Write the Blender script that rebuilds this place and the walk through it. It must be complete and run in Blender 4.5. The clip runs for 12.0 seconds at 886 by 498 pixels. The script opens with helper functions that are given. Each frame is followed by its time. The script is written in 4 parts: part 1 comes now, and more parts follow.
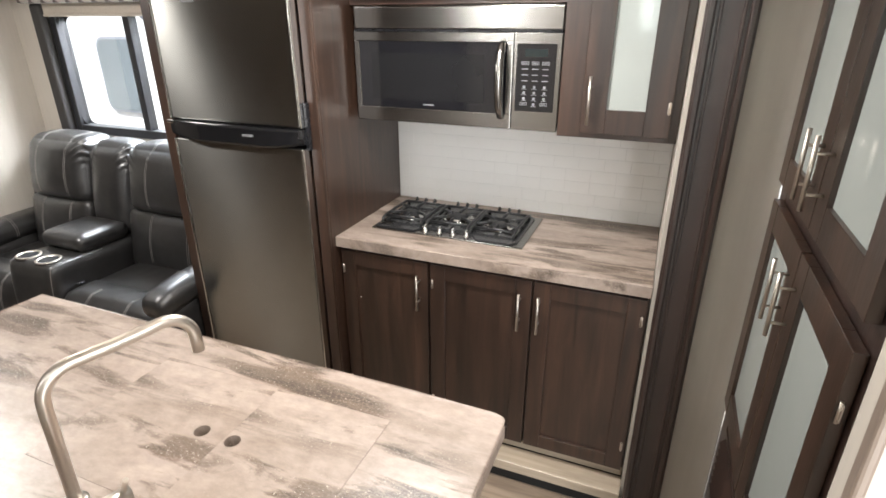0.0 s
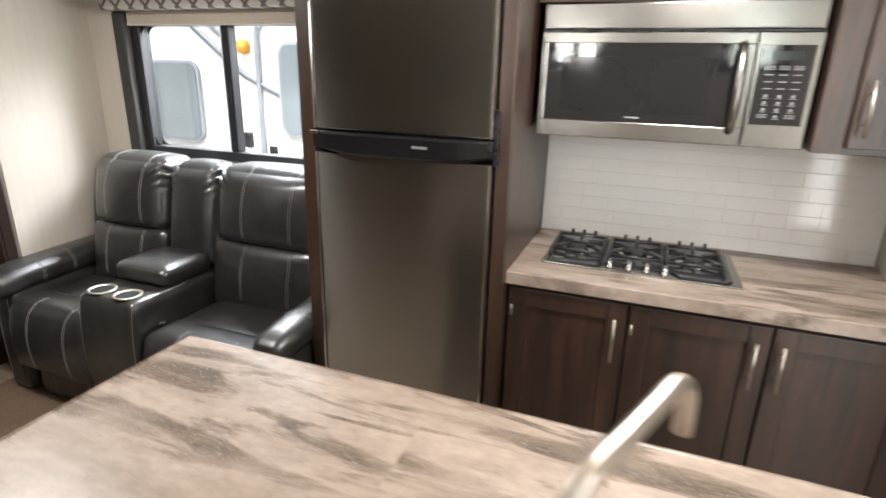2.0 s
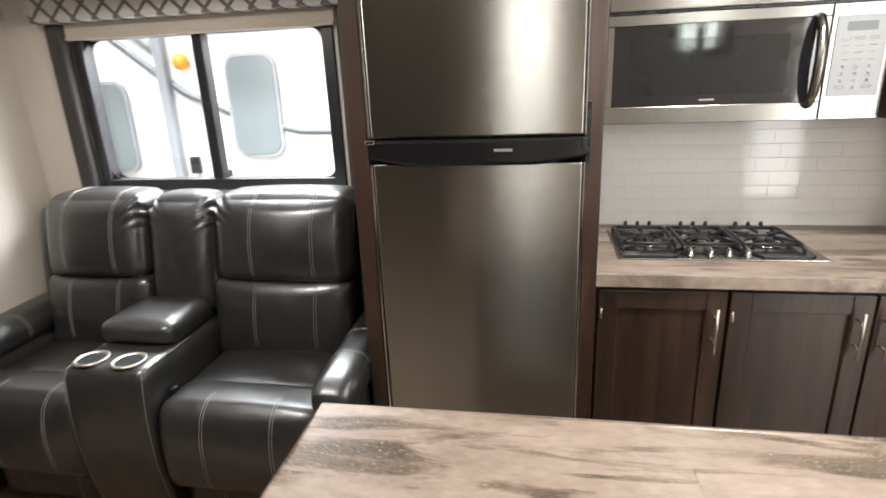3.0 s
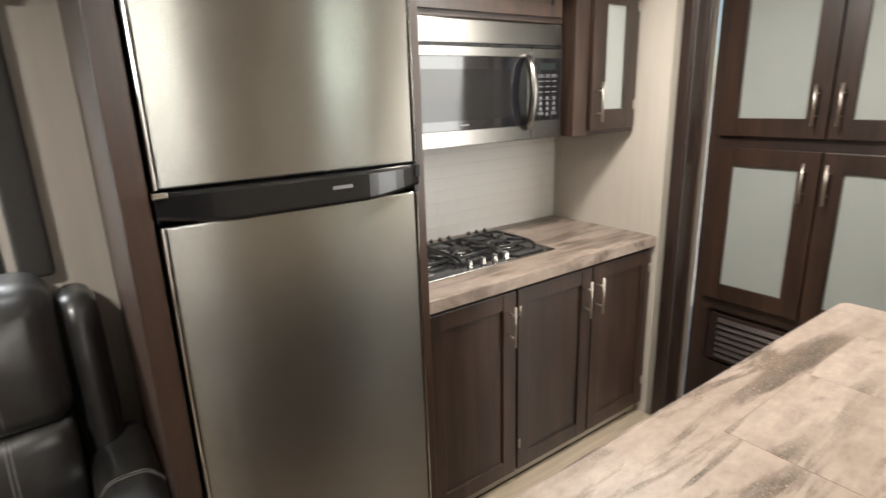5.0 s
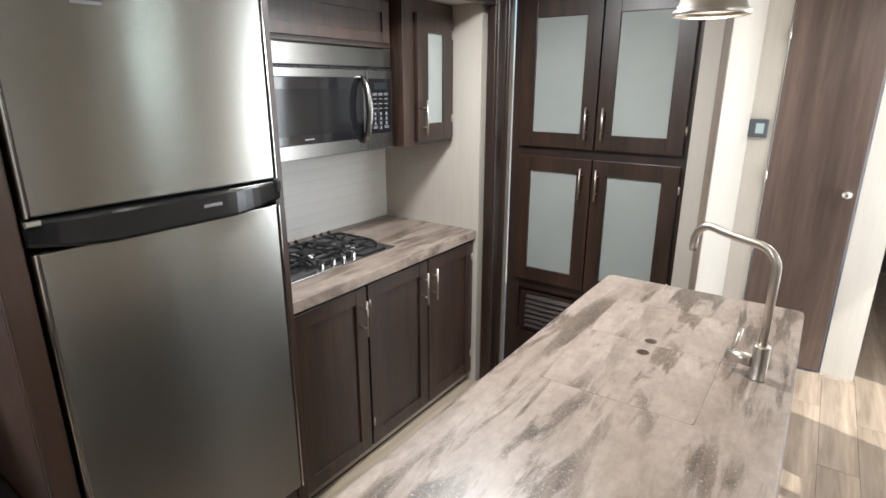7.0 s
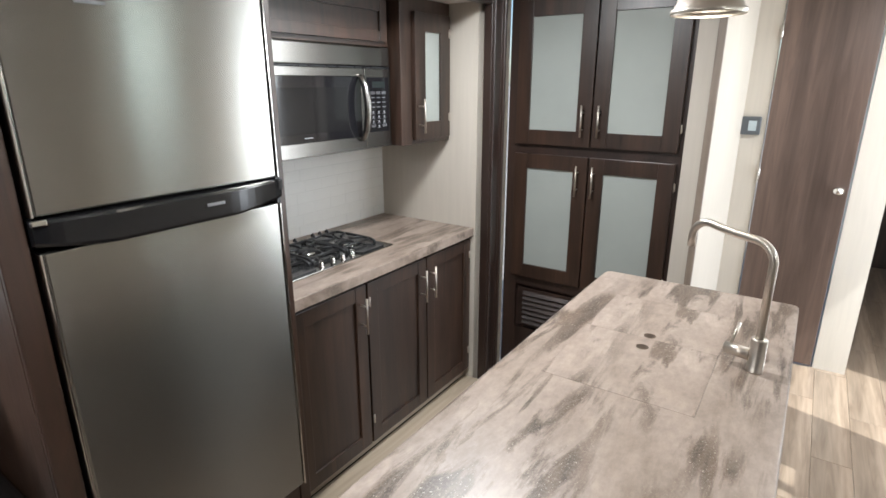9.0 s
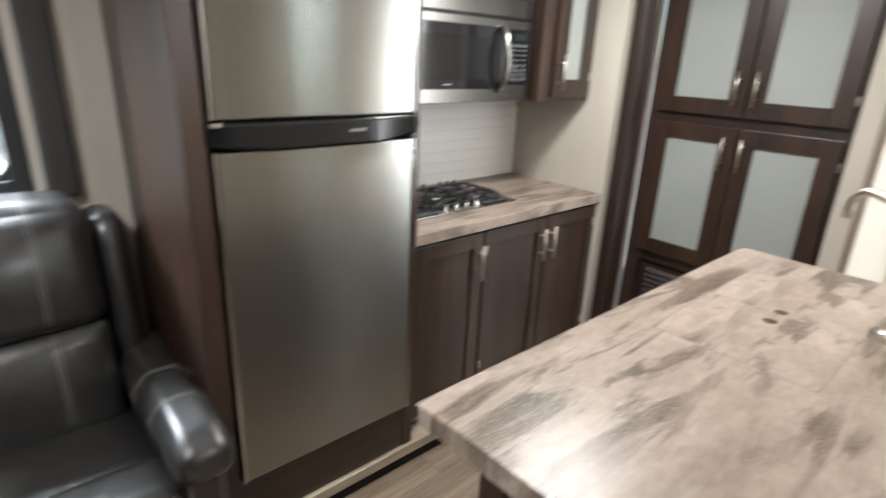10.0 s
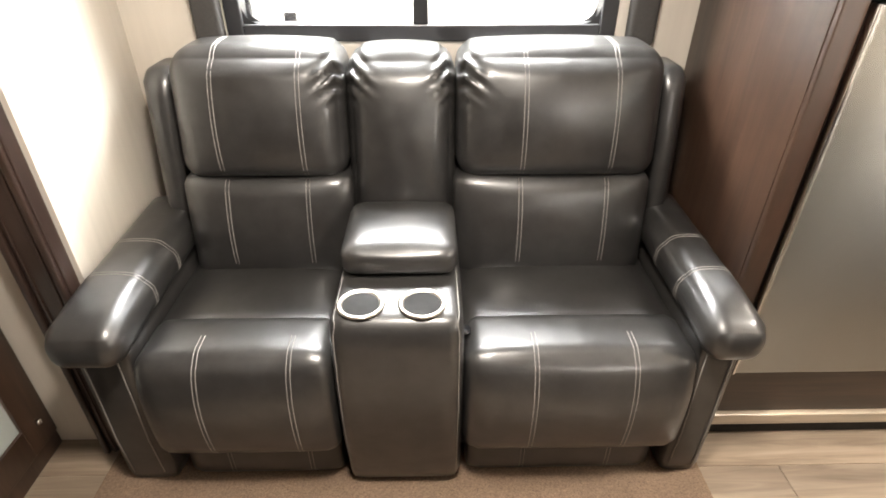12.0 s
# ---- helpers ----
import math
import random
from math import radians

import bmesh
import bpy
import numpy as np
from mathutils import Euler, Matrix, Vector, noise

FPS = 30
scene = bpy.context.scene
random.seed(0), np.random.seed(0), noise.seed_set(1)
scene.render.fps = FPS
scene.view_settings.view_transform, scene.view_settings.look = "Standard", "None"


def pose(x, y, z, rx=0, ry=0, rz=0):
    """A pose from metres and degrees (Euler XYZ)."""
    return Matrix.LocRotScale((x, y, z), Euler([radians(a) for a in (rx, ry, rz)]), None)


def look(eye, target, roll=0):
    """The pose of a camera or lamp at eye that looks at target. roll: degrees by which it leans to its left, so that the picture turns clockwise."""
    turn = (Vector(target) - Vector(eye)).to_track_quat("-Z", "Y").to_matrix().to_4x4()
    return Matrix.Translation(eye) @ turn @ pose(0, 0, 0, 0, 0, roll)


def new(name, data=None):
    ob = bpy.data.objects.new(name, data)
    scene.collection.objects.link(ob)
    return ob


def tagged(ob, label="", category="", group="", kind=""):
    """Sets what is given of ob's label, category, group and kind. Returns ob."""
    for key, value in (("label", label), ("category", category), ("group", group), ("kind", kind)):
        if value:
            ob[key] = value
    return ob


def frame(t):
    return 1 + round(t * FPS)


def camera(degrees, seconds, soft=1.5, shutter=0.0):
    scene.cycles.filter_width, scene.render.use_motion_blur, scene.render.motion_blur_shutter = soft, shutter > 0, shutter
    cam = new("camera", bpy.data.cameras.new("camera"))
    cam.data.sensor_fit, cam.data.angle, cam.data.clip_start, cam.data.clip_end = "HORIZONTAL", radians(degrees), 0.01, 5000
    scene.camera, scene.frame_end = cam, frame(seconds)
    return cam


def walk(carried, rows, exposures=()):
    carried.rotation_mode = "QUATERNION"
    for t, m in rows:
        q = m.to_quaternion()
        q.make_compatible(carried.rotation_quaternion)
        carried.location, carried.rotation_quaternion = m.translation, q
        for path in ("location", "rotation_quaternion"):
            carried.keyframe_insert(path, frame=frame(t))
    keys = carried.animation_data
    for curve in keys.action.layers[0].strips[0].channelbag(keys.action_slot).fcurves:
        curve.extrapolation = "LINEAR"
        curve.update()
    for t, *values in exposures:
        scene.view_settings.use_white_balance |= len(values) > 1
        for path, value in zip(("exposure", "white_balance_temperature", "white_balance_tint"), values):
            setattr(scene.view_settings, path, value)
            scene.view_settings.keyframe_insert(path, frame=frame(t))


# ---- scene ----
cam = camera(78.5, 12.0, 1.6, 0.5)
# seconds, x, y, z, yaw, pitch, roll
ROWS = [
    (0.0, 1.115, -1.656, 1.686, 22.08, -23.01, 0.10),
    (0.5, 1.106, -1.647, 1.634, 22.75, -22.36, -1.65),
    (1.0, 0.876, -1.729, 1.584, 21.66, -20.98, -1.48),
    (1.5, 0.655, -1.733, 1.550, 21.22, -18.97, -1.01),
    (2.0, 0.383, -1.623, 1.519, 21.01, -18.05, -1.34),
    (2.5, 0.085, -1.595, 1.493, 17.34, -17.90, 0.09),
    (2.7, -0.020, -1.600, 1.495, 14.74, -17.70, 0.99),
    (4.3, -0.710, -1.401, 1.489, -22.05, -17.34, 3.69),
    (4.5, -0.749, -1.341, 1.490, -26.76, -16.87, 2.84),
    (5.0, -0.807, -1.252, 1.494, -35.99, -15.74, 1.84),
    (5.5, -0.950, -1.209, 1.537, -47.68, -16.34, 2.20),
    (6.0, -0.990, -1.272, 1.563, -53.37, -17.82, 1.09),
    (6.5, -1.009, -1.342, 1.588, -54.58, -17.27, 0.18),
    (8.5, -1.059, -1.322, 1.583, -55.77, -16.40, 0.07),
    (9.0, -1.054, -1.327, 1.588, -55.90, -16.97, 0.03),
    (9.5, -1.048, -1.350, 1.566, -52.46, -17.54, -1.02),
    (10.0, -1.099, -1.382, 1.499, -41.56, -19.57, -2.41),
    (10.5, -1.315, -1.287, 1.460, -27.60, -23.40, -3.16),
    (11.0, -1.505, -1.213, 1.448, -15.01, -27.76, -3.25),
    (11.5, -1.516, -1.188, 1.437, -5.50, -31.12, -1.87),
    (12.0, -1.499, -1.177, 1.417, -1.13, -32.40, -0.14),
]
EXPOSURE = [(0.0, 0.70, 6200, 9), (1.2, 0.64, 6300, 9), (2.5, 0.54, 6400, 9), (4.5, 0.50, 6550, 8), (5.2, 0.50, 6500, 8), (6.3, 0.42, 5900, 6), (8.5, 0.40, 5800, 6), (9.5, 0.42, 5900, 6),
            (10.5, 0.74, 6500, 8), (11.0, 1.10, 7050, 10), (12.0, 1.58, 6900, 10)]
walk(cam, [(t, pose(x, y, z, 90 + pitch, roll, yaw)) for t, x, y, z, yaw, pitch, roll in ROWS], EXPOSURE)

# ---- light ----
world = bpy.data.worlds.new("sky")
scene.world = world
world.use_nodes = True
wn, wl = world.node_tree.nodes, world.node_tree.links
sky = wn.new("ShaderNodeTexSky")
sky.sky_type, sky.sun_disc = "NISHITA", False
sky.sun_elevation, sky.sun_rotation = radians(50), radians(160)
wl.new(sky.outputs[0], wn["Background"].inputs[0])
wn["Background"].inputs[1].default_value = 0.15

sun = new("sun", bpy.data.lights.new("sun", "SUN"))
sun.data.energy, sun.data.angle, sun.data.color = 5.0, radians(0.5), (1.0, 0.95, 0.86)
sun.matrix_world = look((0, 0, 10), (1.5, 5, 1.5))


def opening_light(name, centre, target, width, height, watts, colour):
    """The sky's light in a window or door opening."""
    lamp = new(name, bpy.data.lights.new(name, "AREA"))
    lamp.data.shape, lamp.data.size, lamp.data.size_y = "RECTANGLE", width, height
    lamp.data.energy, lamp.data.color = watts, colour
    lamp.matrix_world = look(centre, target)
    return lamp


# sky light falling in at the top of the sofa window, window behind the island, open entry door
opening_light("daylight_sofa_window", (-1.53, 0.90, 2.08), (-1.53, 0.1, 1.1), 1.1, 0.5, 105, (0.93, 0.97, 1.0))
opening_light("daylight_island_window", (-0.25, -2.51, 1.79), (-0.25, 0, 1.3), 0.30, 0.36, 4.6, (1.0, 0.96, 0.91))
opening_light("daylight_door_window", (0.96, -2.51, 1.79), (0.96, 0, 1.2), 0.24, 0.36, 2.2, (0.92, 1.0, 0.94))
opening_light("daylight_entry_door", (2.00, -2.52, 1.05), (1.9, 0, 0.7), 0.70, 1.8, 25, (1.0, 0.98, 0.96))



def added_ceiling_lamp(x, y, watts):
    """The light of an added flush ceiling fitting that is never in view."""
    lamp = new("added_ceiling_lamp", bpy.data.lights.new("added_ceiling_lamp", "AREA"))
    lamp.data.shape, lamp.data.size, lamp.data.energy, lamp.data.color = "DISK", 0.24, watts, (1.0, 0.94, 0.88)
    lamp.matrix_world = look((x, y, 2.065), (x, y, 0))


# unseen fittings, added and placed to brighten sofa, kitchen and pantry
ADDED_CEILING_LIGHTS = ((-1.50, -0.72), (0.48, -0.43), (1.72, -1.78))
for (cx, cy), watts in zip(ADDED_CEILING_LIGHTS, (17, 18, 10)):
    added_ceiling_lamp(cx, cy, watts)


# ---- materials ----
def material(name, base, rough=0.5, metal=0.0):
    m = bpy.data.materials.new(name)
    m.use_nodes = True
    b = m.node_tree.nodes["Principled BSDF"]
    b.inputs["Base Color"].default_value = (*base, 1)
    b.inputs["Roughness"].default_value = rough
    b.inputs["Metallic"].default_value = metal
    return m, m.node_tree.nodes, m.node_tree.links, b


def coords(n, l, scale=(1, 1, 1), turn=(0, 0, 0)):
    t, mp = n.new("ShaderNodeTexCoord"), n.new("ShaderNodeMapping")
    mp.inputs["Scale"].default_value = scale
    mp.inputs["Rotation"].default_value = turn
    l.new(t.outputs["Object"], mp.inputs[0])
    return mp.outputs[0]


def noise_tex(n, l, vec, scale, detail=4, rough=0.55, distort=0.0):
    t = n.new("ShaderNodeTexNoise")
    t.inputs["Scale"].default_value, t.inputs["Detail"].default_value = scale, detail
    t.inputs["Roughness"].default_value, t.inputs["Distortion"].default_value = rough, distort
    l.new(vec, t.inputs["Vector"])
    return t.outputs["Fac"]


def ramp(n, l, fac, stops):
    r = n.new("ShaderNodeValToRGB")
    while len(r.color_ramp.elements) < len(stops):
        r.color_ramp.elements.new(0.5)
    for e, (p, c) in zip(r.color_ramp.elements, stops):
        e.position = p
        e.color = (*c, 1) if len(c) == 3 else c
    l.new(fac, r.inputs[0])
    return r.outputs[0]


def grey(v):
    return (v, v, v)


def mix(n, l, fac, a, b, how="MIX"):
    m = n.new("ShaderNodeMix")
    m.data_type, m.blend_type = "RGBA", how
    for sock, v in ((m.inputs[0], fac), (m.inputs[6], a), (m.inputs[7], b)):
        if isinstance(v, (int, float)):
            sock.default_value = v
        elif isinstance(v, tuple):
            sock.default_value = (*v, 1)
        else:
            l.new(v, sock)
    return m.outputs[2]


def bump(n, l, b, height, strength=0.2, dist=0.002):
    bp = n.new("ShaderNodeBump")
    bp.inputs["Strength"].default_value, bp.inputs["Distance"].default_value = strength, dist
    l.new(height, bp.inputs["Height"])
    l.new(bp.outputs[0], b.inputs["Normal"])


def wood(name, dark, light, along="z", rough=0.38):
    m, n, l, b = material(name, dark, rough)
    sc = {"z": (22, 22, 1.6), "x": (1.6, 22, 22), "y": (22, 1.6, 22)}[along]
    v = coords(n, l, sc)
    g = noise_tex(n, l, v, 1.3, 5, 0.58, 1.0)
    v2 = coords(n, l, tuple(a * 0.22 for a in sc))
    g2 = noise_tex(n, l, v2, 1.2, 3, 0.5, 0.6)
    c1 = ramp(n, l, g, [(0.25, dark), (0.8, light)])
    c2 = ramp(n, l, g2, [(0.3, grey(0.42)), (0.7, grey(1.4))])
    b.inputs["Specular IOR Level"].default_value = 0.55
    b.inputs["Coat Weight"].default_value, b.inputs["Coat Roughness"].default_value = 0.4, 0.30
    l.new(mix(n, l, 0.8, c1, c2, "MULTIPLY"), b.inputs["Base Color"])
    fine = noise_tex(n, l, coords(n, l, tuple(a * 6 for a in sc)), 2.0, 3)
    l.new(ramp(n, l, fine, [(0.2, grey(rough - 0.06)), (0.8, grey(rough + 0.1))]), b.inputs["Roughness"])
    bump(n, l, b, fine, 0.12, 0.0006)
    return m


def brushed(name, base, rough, along="z", aniso=0.0):
    m, n, l, b = material(name, base, rough, 1.0)
    sc = {"z": (260, 260, 3), "x": (3, 260, 260), "y": (260, 3, 260)}[along]
    g = noise_tex(n, l, coords(n, l, sc), 1.0, 3, 0.6)
    big = noise_tex(n, l, coords(n, l, (1, 1, 1)), 3.0, 3)
    l.new(ramp(n, l, big, [(0.3, grey(rough - 0.01)), (0.7, grey(rough + 0.012))]), b.inputs["Roughness"])
    l.new(mix(n, l, 0.6, ramp(n, l, mix(n, l, 0.25, big, g), [(0.3, tuple(c * 0.93 for c in base)), (0.7, base)]), base), b.inputs["Base Color"])
    if aniso:
        b.inputs["Anisotropic"].default_value = aniso
        b.inputs["Anisotropic Rotation"].default_value = 0.25
        tg = n.new("ShaderNodeTangent")
        tg.direction_type, tg.axis = "RADIAL", "Z"
        l.new(tg.outputs[0], b.inputs["Tangent"])
    return m


def laminate(name):
    """Beige stone-pattern laminate with drawn-out grey-brown streaks and pale flecks."""
    m, n, l, b = material(name, (0.5, 0.44, 0.38), 0.22)
    v = coords(n, l, (1.0, 3.2, 1.0), (0, 0, radians(-12)))
    cloud = noise_tex(n, l, v, 2.4, 6, 0.62, 0.5)
    base = ramp(n, l, cloud, [(0.25, (0.205, 0.156, 0.124)), (0.42, (0.312, 0.247, 0.203)), (0.56, (0.372, 0.300, 0.252)), (0.78, (0.45, 0.372, 0.320))])
    fine = noise_tex(n, l, coords(n, l, (1.1, 1.9, 1.0), (0, 0, radians(-13))), 24, 6, 0.7)
    base = mix(n, l, 0.65, base, ramp(n, l, fine, [(0.32, grey(0.70)), (0.62, grey(1.12))]), "MULTIPLY")
    # drawn-out dark streaks, thinned by a large patchy mask
    v2 = coords(n, l, (0.75, 4.6, 1.0), (0, 0, radians(-13)))
    streak = noise_tex(n, l, v2, 3.2, 7, 0.62, 0.5)
    patch = noise_tex(n, l, coords(n, l, (1.0, 1.6, 1.0)), 2.6, 2, 0.5)
    gate = ramp(n, l, patch, [(0.38, grey(0.15)), (0.52, grey(1))])
    mask = ramp(n, l, streak, [(0.49, grey(0)), (0.53, grey(0.55)), (0.57, grey(0.95)), (0.8, grey(1))])
    grain = noise_tex(n, l, coords(n, l, (1, 1.6, 1)), 170, 3, 0.65)
    speck = ramp(n, l, grain, [(0.34, grey(0.62)), (0.56, grey(1))])
    fac = mix(n, l, 1.0, mix(n, l, 1.0, mask, speck, "MULTIPLY"), gate, "MULTIPLY")
    tone = ramp(n, l, noise_tex(n, l, v2, 9.0, 3), [(0.35, (0.050, 0.035, 0.024)), (0.7, (0.150, 0.106, 0.074))])
    c = mix(n, l, fac, base, tone)
    # smoky grey veils
    soft = noise_tex(n, l, coords(n, l, (0.9, 3.4, 1.0), (0, 0, radians(-20))), 4.2, 5, 0.62, 0.4)
    c = mix(n, l, ramp(n, l, soft, [(0.54, grey(0)), (0.72, grey(0.55))]), c, (0.215, 0.170, 0.138))
    # pale flecks, mostly inside the dark streaks
    fleck = ramp(n, l, noise_tex(n, l, coords(n, l, (1.0, 1.3, 1.0)), 150, 3, 0.7), [(0.61, grey(0)), (0.68, grey(0.8))])
    near = mix(n, l, 1.0, ramp(n, l, streak, [(0.47, grey(0.13)), (0.58, grey(1))]), gate, "MULTIPLY")
    c = mix(n, l, mix(n, l, 1.0, fleck, near, "MULTIPLY"), c, (0.62, 0.56, 0.48))
    l.new(c, b.inputs["Base Color"])
    l.new(ramp(n, l, grain, [(0.3, grey(0.30)), (0.7, grey(0.39))]), b.inputs["Roughness"])
    return m


def wallboard(name, base, rough=0.55):
    m, n, l, b = material(name, base, rough)
    g = noise_tex(n, l, coords(n, l, (40, 40, 2.5)), 1.0, 4, 0.6, 0.6)
    big = noise_tex(n, l, coords(n, l), 1.4, 3)
    c = ramp(n, l, g, [(0.3, tuple(x * 0.93 for x in base)), (0.7, base)])
    l.new(mix(n, l, 0.5, c, ramp(n, l, big, [(0.3, grey(0.88)), (0.7, grey(1))]), "MULTIPLY"), b.inputs["Base Color"])
    bump(n, l, b, g, 0.08, 0.0008)
    return m


def leather(name, base):
    m, n, l, b = material(name, base, 0.34)
    vec = coords(n, l)
    big = noise_tex(n, l, vec, 8, 1, 0.4, 0.2)
    mid = noise_tex(n, l, vec, 42, 3, 0.55)
    worn = noise_tex(n, l, vec, 22, 6, 0.65)
    l.new(ramp(n, l, worn, [(0.3, tuple(x * 0.8 for x in base)), (0.7, tuple(x * 1.35 for x in base))]), b.inputs["Base Color"])
    patch = noise_tex(n, l, vec, 14, 4, 0.6)
    l.new(ramp(n, l, patch, [(0.3, grey(0.29)), (0.7, grey(0.43))]), b.inputs["Roughness"])
    l.new(ramp(n, l, patch, [(0.32, grey(0.5)), (0.68, grey(0.15))]), b.inputs["Coat Weight"])
    b.inputs["Coat Weight"].default_value, b.inputs["Coat Roughness"].default_value = 0.6, 0.18
    b.inputs["Specular IOR Level"].default_value = 0.65
    b1 = n.new("ShaderNodeBump")
    b1.inputs["Strength"].default_value, b1.inputs["Distance"].default_value = 0.34, 0.010
    l.new(big, b1.inputs["Height"])
    b2 = n.new("ShaderNodeBump")
    b2.inputs["Strength"].default_value, b2.inputs["Distance"].default_value = 0.16, 0.0016
    l.new(mid, b2.inputs["Height"])
    l.new(b1.outputs[0], b2.inputs["Normal"])
    l.new(b2.outputs[0], b.inputs["Normal"])
    return m


def plain(name, base, rough=0.5, metal=0.0, mottled=0.12, scale=30):
    m, n, l, b = material(name, base, rough, metal)
    g = noise_tex(n, l, coords(n, l), scale, 4)
    lo = tuple(c * (1 - mottled) for c in base)
    l.new(ramp(n, l, g, [(0.3, lo), (0.7, base)]), b.inputs["Base Color"])
    l.new(ramp(n, l, g, [(0.3, grey(max(rough - 0.05, 0.02))), (0.7, grey(min(rough + 0.06, 1)))]), b.inputs["Roughness"])
    return m


def glow(name, colour, strength):
    m, n, l, b = material(name, colour, 0.5)
    b.inputs["Emission Color"].default_value = (*colour, 1)
    b.inputs["Emission Strength"].default_value = strength
    return m


def pane_glass(name, tint=(1, 1, 1), rough=0.0):
    m, n, l, b = material(name, tint, rough)
    b.inputs["Transmission Weight"].default_value = 1.0
    b.inputs["IOR"].default_value = 1.45
    return m


def carpet(name, base):
    m, n, l, b = material(name, base, 0.95)
    g = noise_tex(n, l, coords(n, l), 170, 4, 0.7)
    big = noise_tex(n, l, coords(n, l), 6, 3)
    c = ramp(n, l, g, [(0.3, tuple(x * 0.55 for x in base)), (0.7, tuple(x * 1.3 for x in base))])
    l.new(mix(n, l, 0.6, c, ramp(n, l, big, [(0.3, grey(0.75)), (0.7, grey(1))]), "MULTIPLY"), b.inputs["Base Color"])
    bump(n, l, b, g, 0.8, 0.006)
    return m


def lattice_fabric(name):
    """Grey-brown cloth with a pale lattice of interlaced rings."""
    m, n, l, b = material(name, (0.2, 0.17, 0.15), 0.85)
    v = coords(n, l, (15, 15, 15), (0, radians(45), 0))
    ch = n.new("ShaderNodeTexBrick")
    ch.offset = 0.0
    ch.inputs["Scale"].default_value = 1.0
    ch.inputs["Mortar Size"].default_value = 0.11
    ch.inputs["Mortar Smooth"].default_value = 0.1
    ch.inputs["Brick Width"].default_value, ch.inputs["Row Height"].default_value = 1.0, 1.0
    ch.inputs["Color1"].default_value = ch.inputs["Color2"].default_value = (0.55, 0.52, 0.48, 1)
    ch.inputs["Mortar"].default_value = (0.13, 0.11, 0.10, 1)
    sw = n.new("ShaderNodeSeparateXYZ")
    cb = n.new("ShaderNodeCombineXYZ")
    l.new(v, sw.inputs[0])
    l.new(sw.outputs[0], cb.inputs[0])
    l.new(sw.outputs[2], cb.inputs[1])
    l.new(cb.outputs[0], ch.inputs["Vector"])
    g = noise_tex(n, l, coords(n, l), 300, 3)
    l.new(mix(n, l, 0.6, ch.outputs[0], ramp(n, l, g, [(0.3, grey(0.6)), (0.7, grey(1))]), "MULTIPLY"), b.inputs["Base Color"])
    bump(n, l, b, g, 0.3, 0.001)
    return m


WOOD = wood("dark_stained_wood", (0.0150, 0.0082, 0.0052), (0.066, 0.0335, 0.0205))
WOOD_H = wood("dark_stained_wood_level", (0.0150, 0.0082, 0.0052), (0.066, 0.0335, 0.0205), "x")
WOOD_TRIM = wood("espresso_trim", (0.016, 0.0085, 0.0062), (0.046, 0.0240, 0.0170), "z", 0.4)
DOOR_WOOD = wood("brown_door_wood", (0.075, 0.048, 0.037), (0.15, 0.10, 0.079), "z", 0.4)
PALE_WOOD = wood("pale_oak", (0.36, 0.29, 0.21), (0.56, 0.47, 0.36), "x", 0.42)
STONE = laminate("stone_laminate")
STEEL = brushed("brushed_fridge_steel", (0.365, 0.360, 0.334), 0.25, "x", 0.95)
STEEL_MW = brushed("brushed_oven_steel", (0.32, 0.31, 0.292), 0.24, "x", 0.5)
NICKEL = plain("brushed_nickel", (0.60, 0.55, 0.49), 0.36, 1.0, 0.04, 12)
CHROME, *_ = material("chrome", (0.75, 0.74, 0.72), 0.12, 1.0)
BLACK = plain("black_plastic", (0.012, 0.012, 0.014), 0.28)
GLOSS_BLACK, *_ = material("gloss_black", (0.010, 0.010, 0.011), 0.16)
BLACK_MATT = plain("black_rubber", (0.01, 0.01, 0.01), 0.7)
BLACK_GLASS = plain("black_glass", (0.010, 0.010, 0.012), 0.05, 0.0, 0.0)
BLACK_GLASS.node_tree.nodes["Principled BSDF"].inputs["Specular IOR Level"].default_value = 0.9
ENAMEL = plain("black_enamel", (0.030, 0.030, 0.031), 0.16)
IRON = plain("cast_iron", (0.018, 0.018, 0.019), 0.42)
WALL = wallboard("beige_wallboard", (0.60, 0.55, 0.48))
CEIL = wallboard("ceiling_panel", (0.72, 0.68, 0.62))
FROST = plain("frosted_glass", (0.36, 0.385, 0.362), 0.09, 0.0, 0.06, 4)
LEATHER = leather("black_leather", (0.0200, 0.0190, 0.0184))
THREAD = plain("pale_thread", (0.24, 0.225, 0.21), 0.7)
TILE = plain("white_glazed_tile", (0.88, 0.87, 0.84), 0.09, 0.0, 0.02, 8)
GROUT = plain("pale_grout", (0.66, 0.645, 0.61), 0.6)
CARPET = carpet("brown_carpet", (0.23, 0.155, 0.105))
VALANCE = lattice_fabric("lattice_cloth")
PADDED = plain("dark_cloth", (0.05, 0.046, 0.043), 0.8, 0.0, 0.3, 200)
PLANK = wood("pale_floor_plank", (0.17, 0.122, 0.085), (0.43, 0.34, 0.255), "x", 0.36)
PRINT = plain("white_print", (0.22, 0.22, 0.23), 0.5)
# near-black that paints the shade inside the cup wells and covered sink
WELL_SHADE = plain("painted_well_shade", (0.003, 0.003, 0.003), 0.9)
WHITE = plain("white_plastic", (0.75, 0.74, 0.72), 0.4)
GLASS = pane_glass("window_glass")
BULB = glow("bulb_glow", (1.0, 0.9, 0.75), 25)


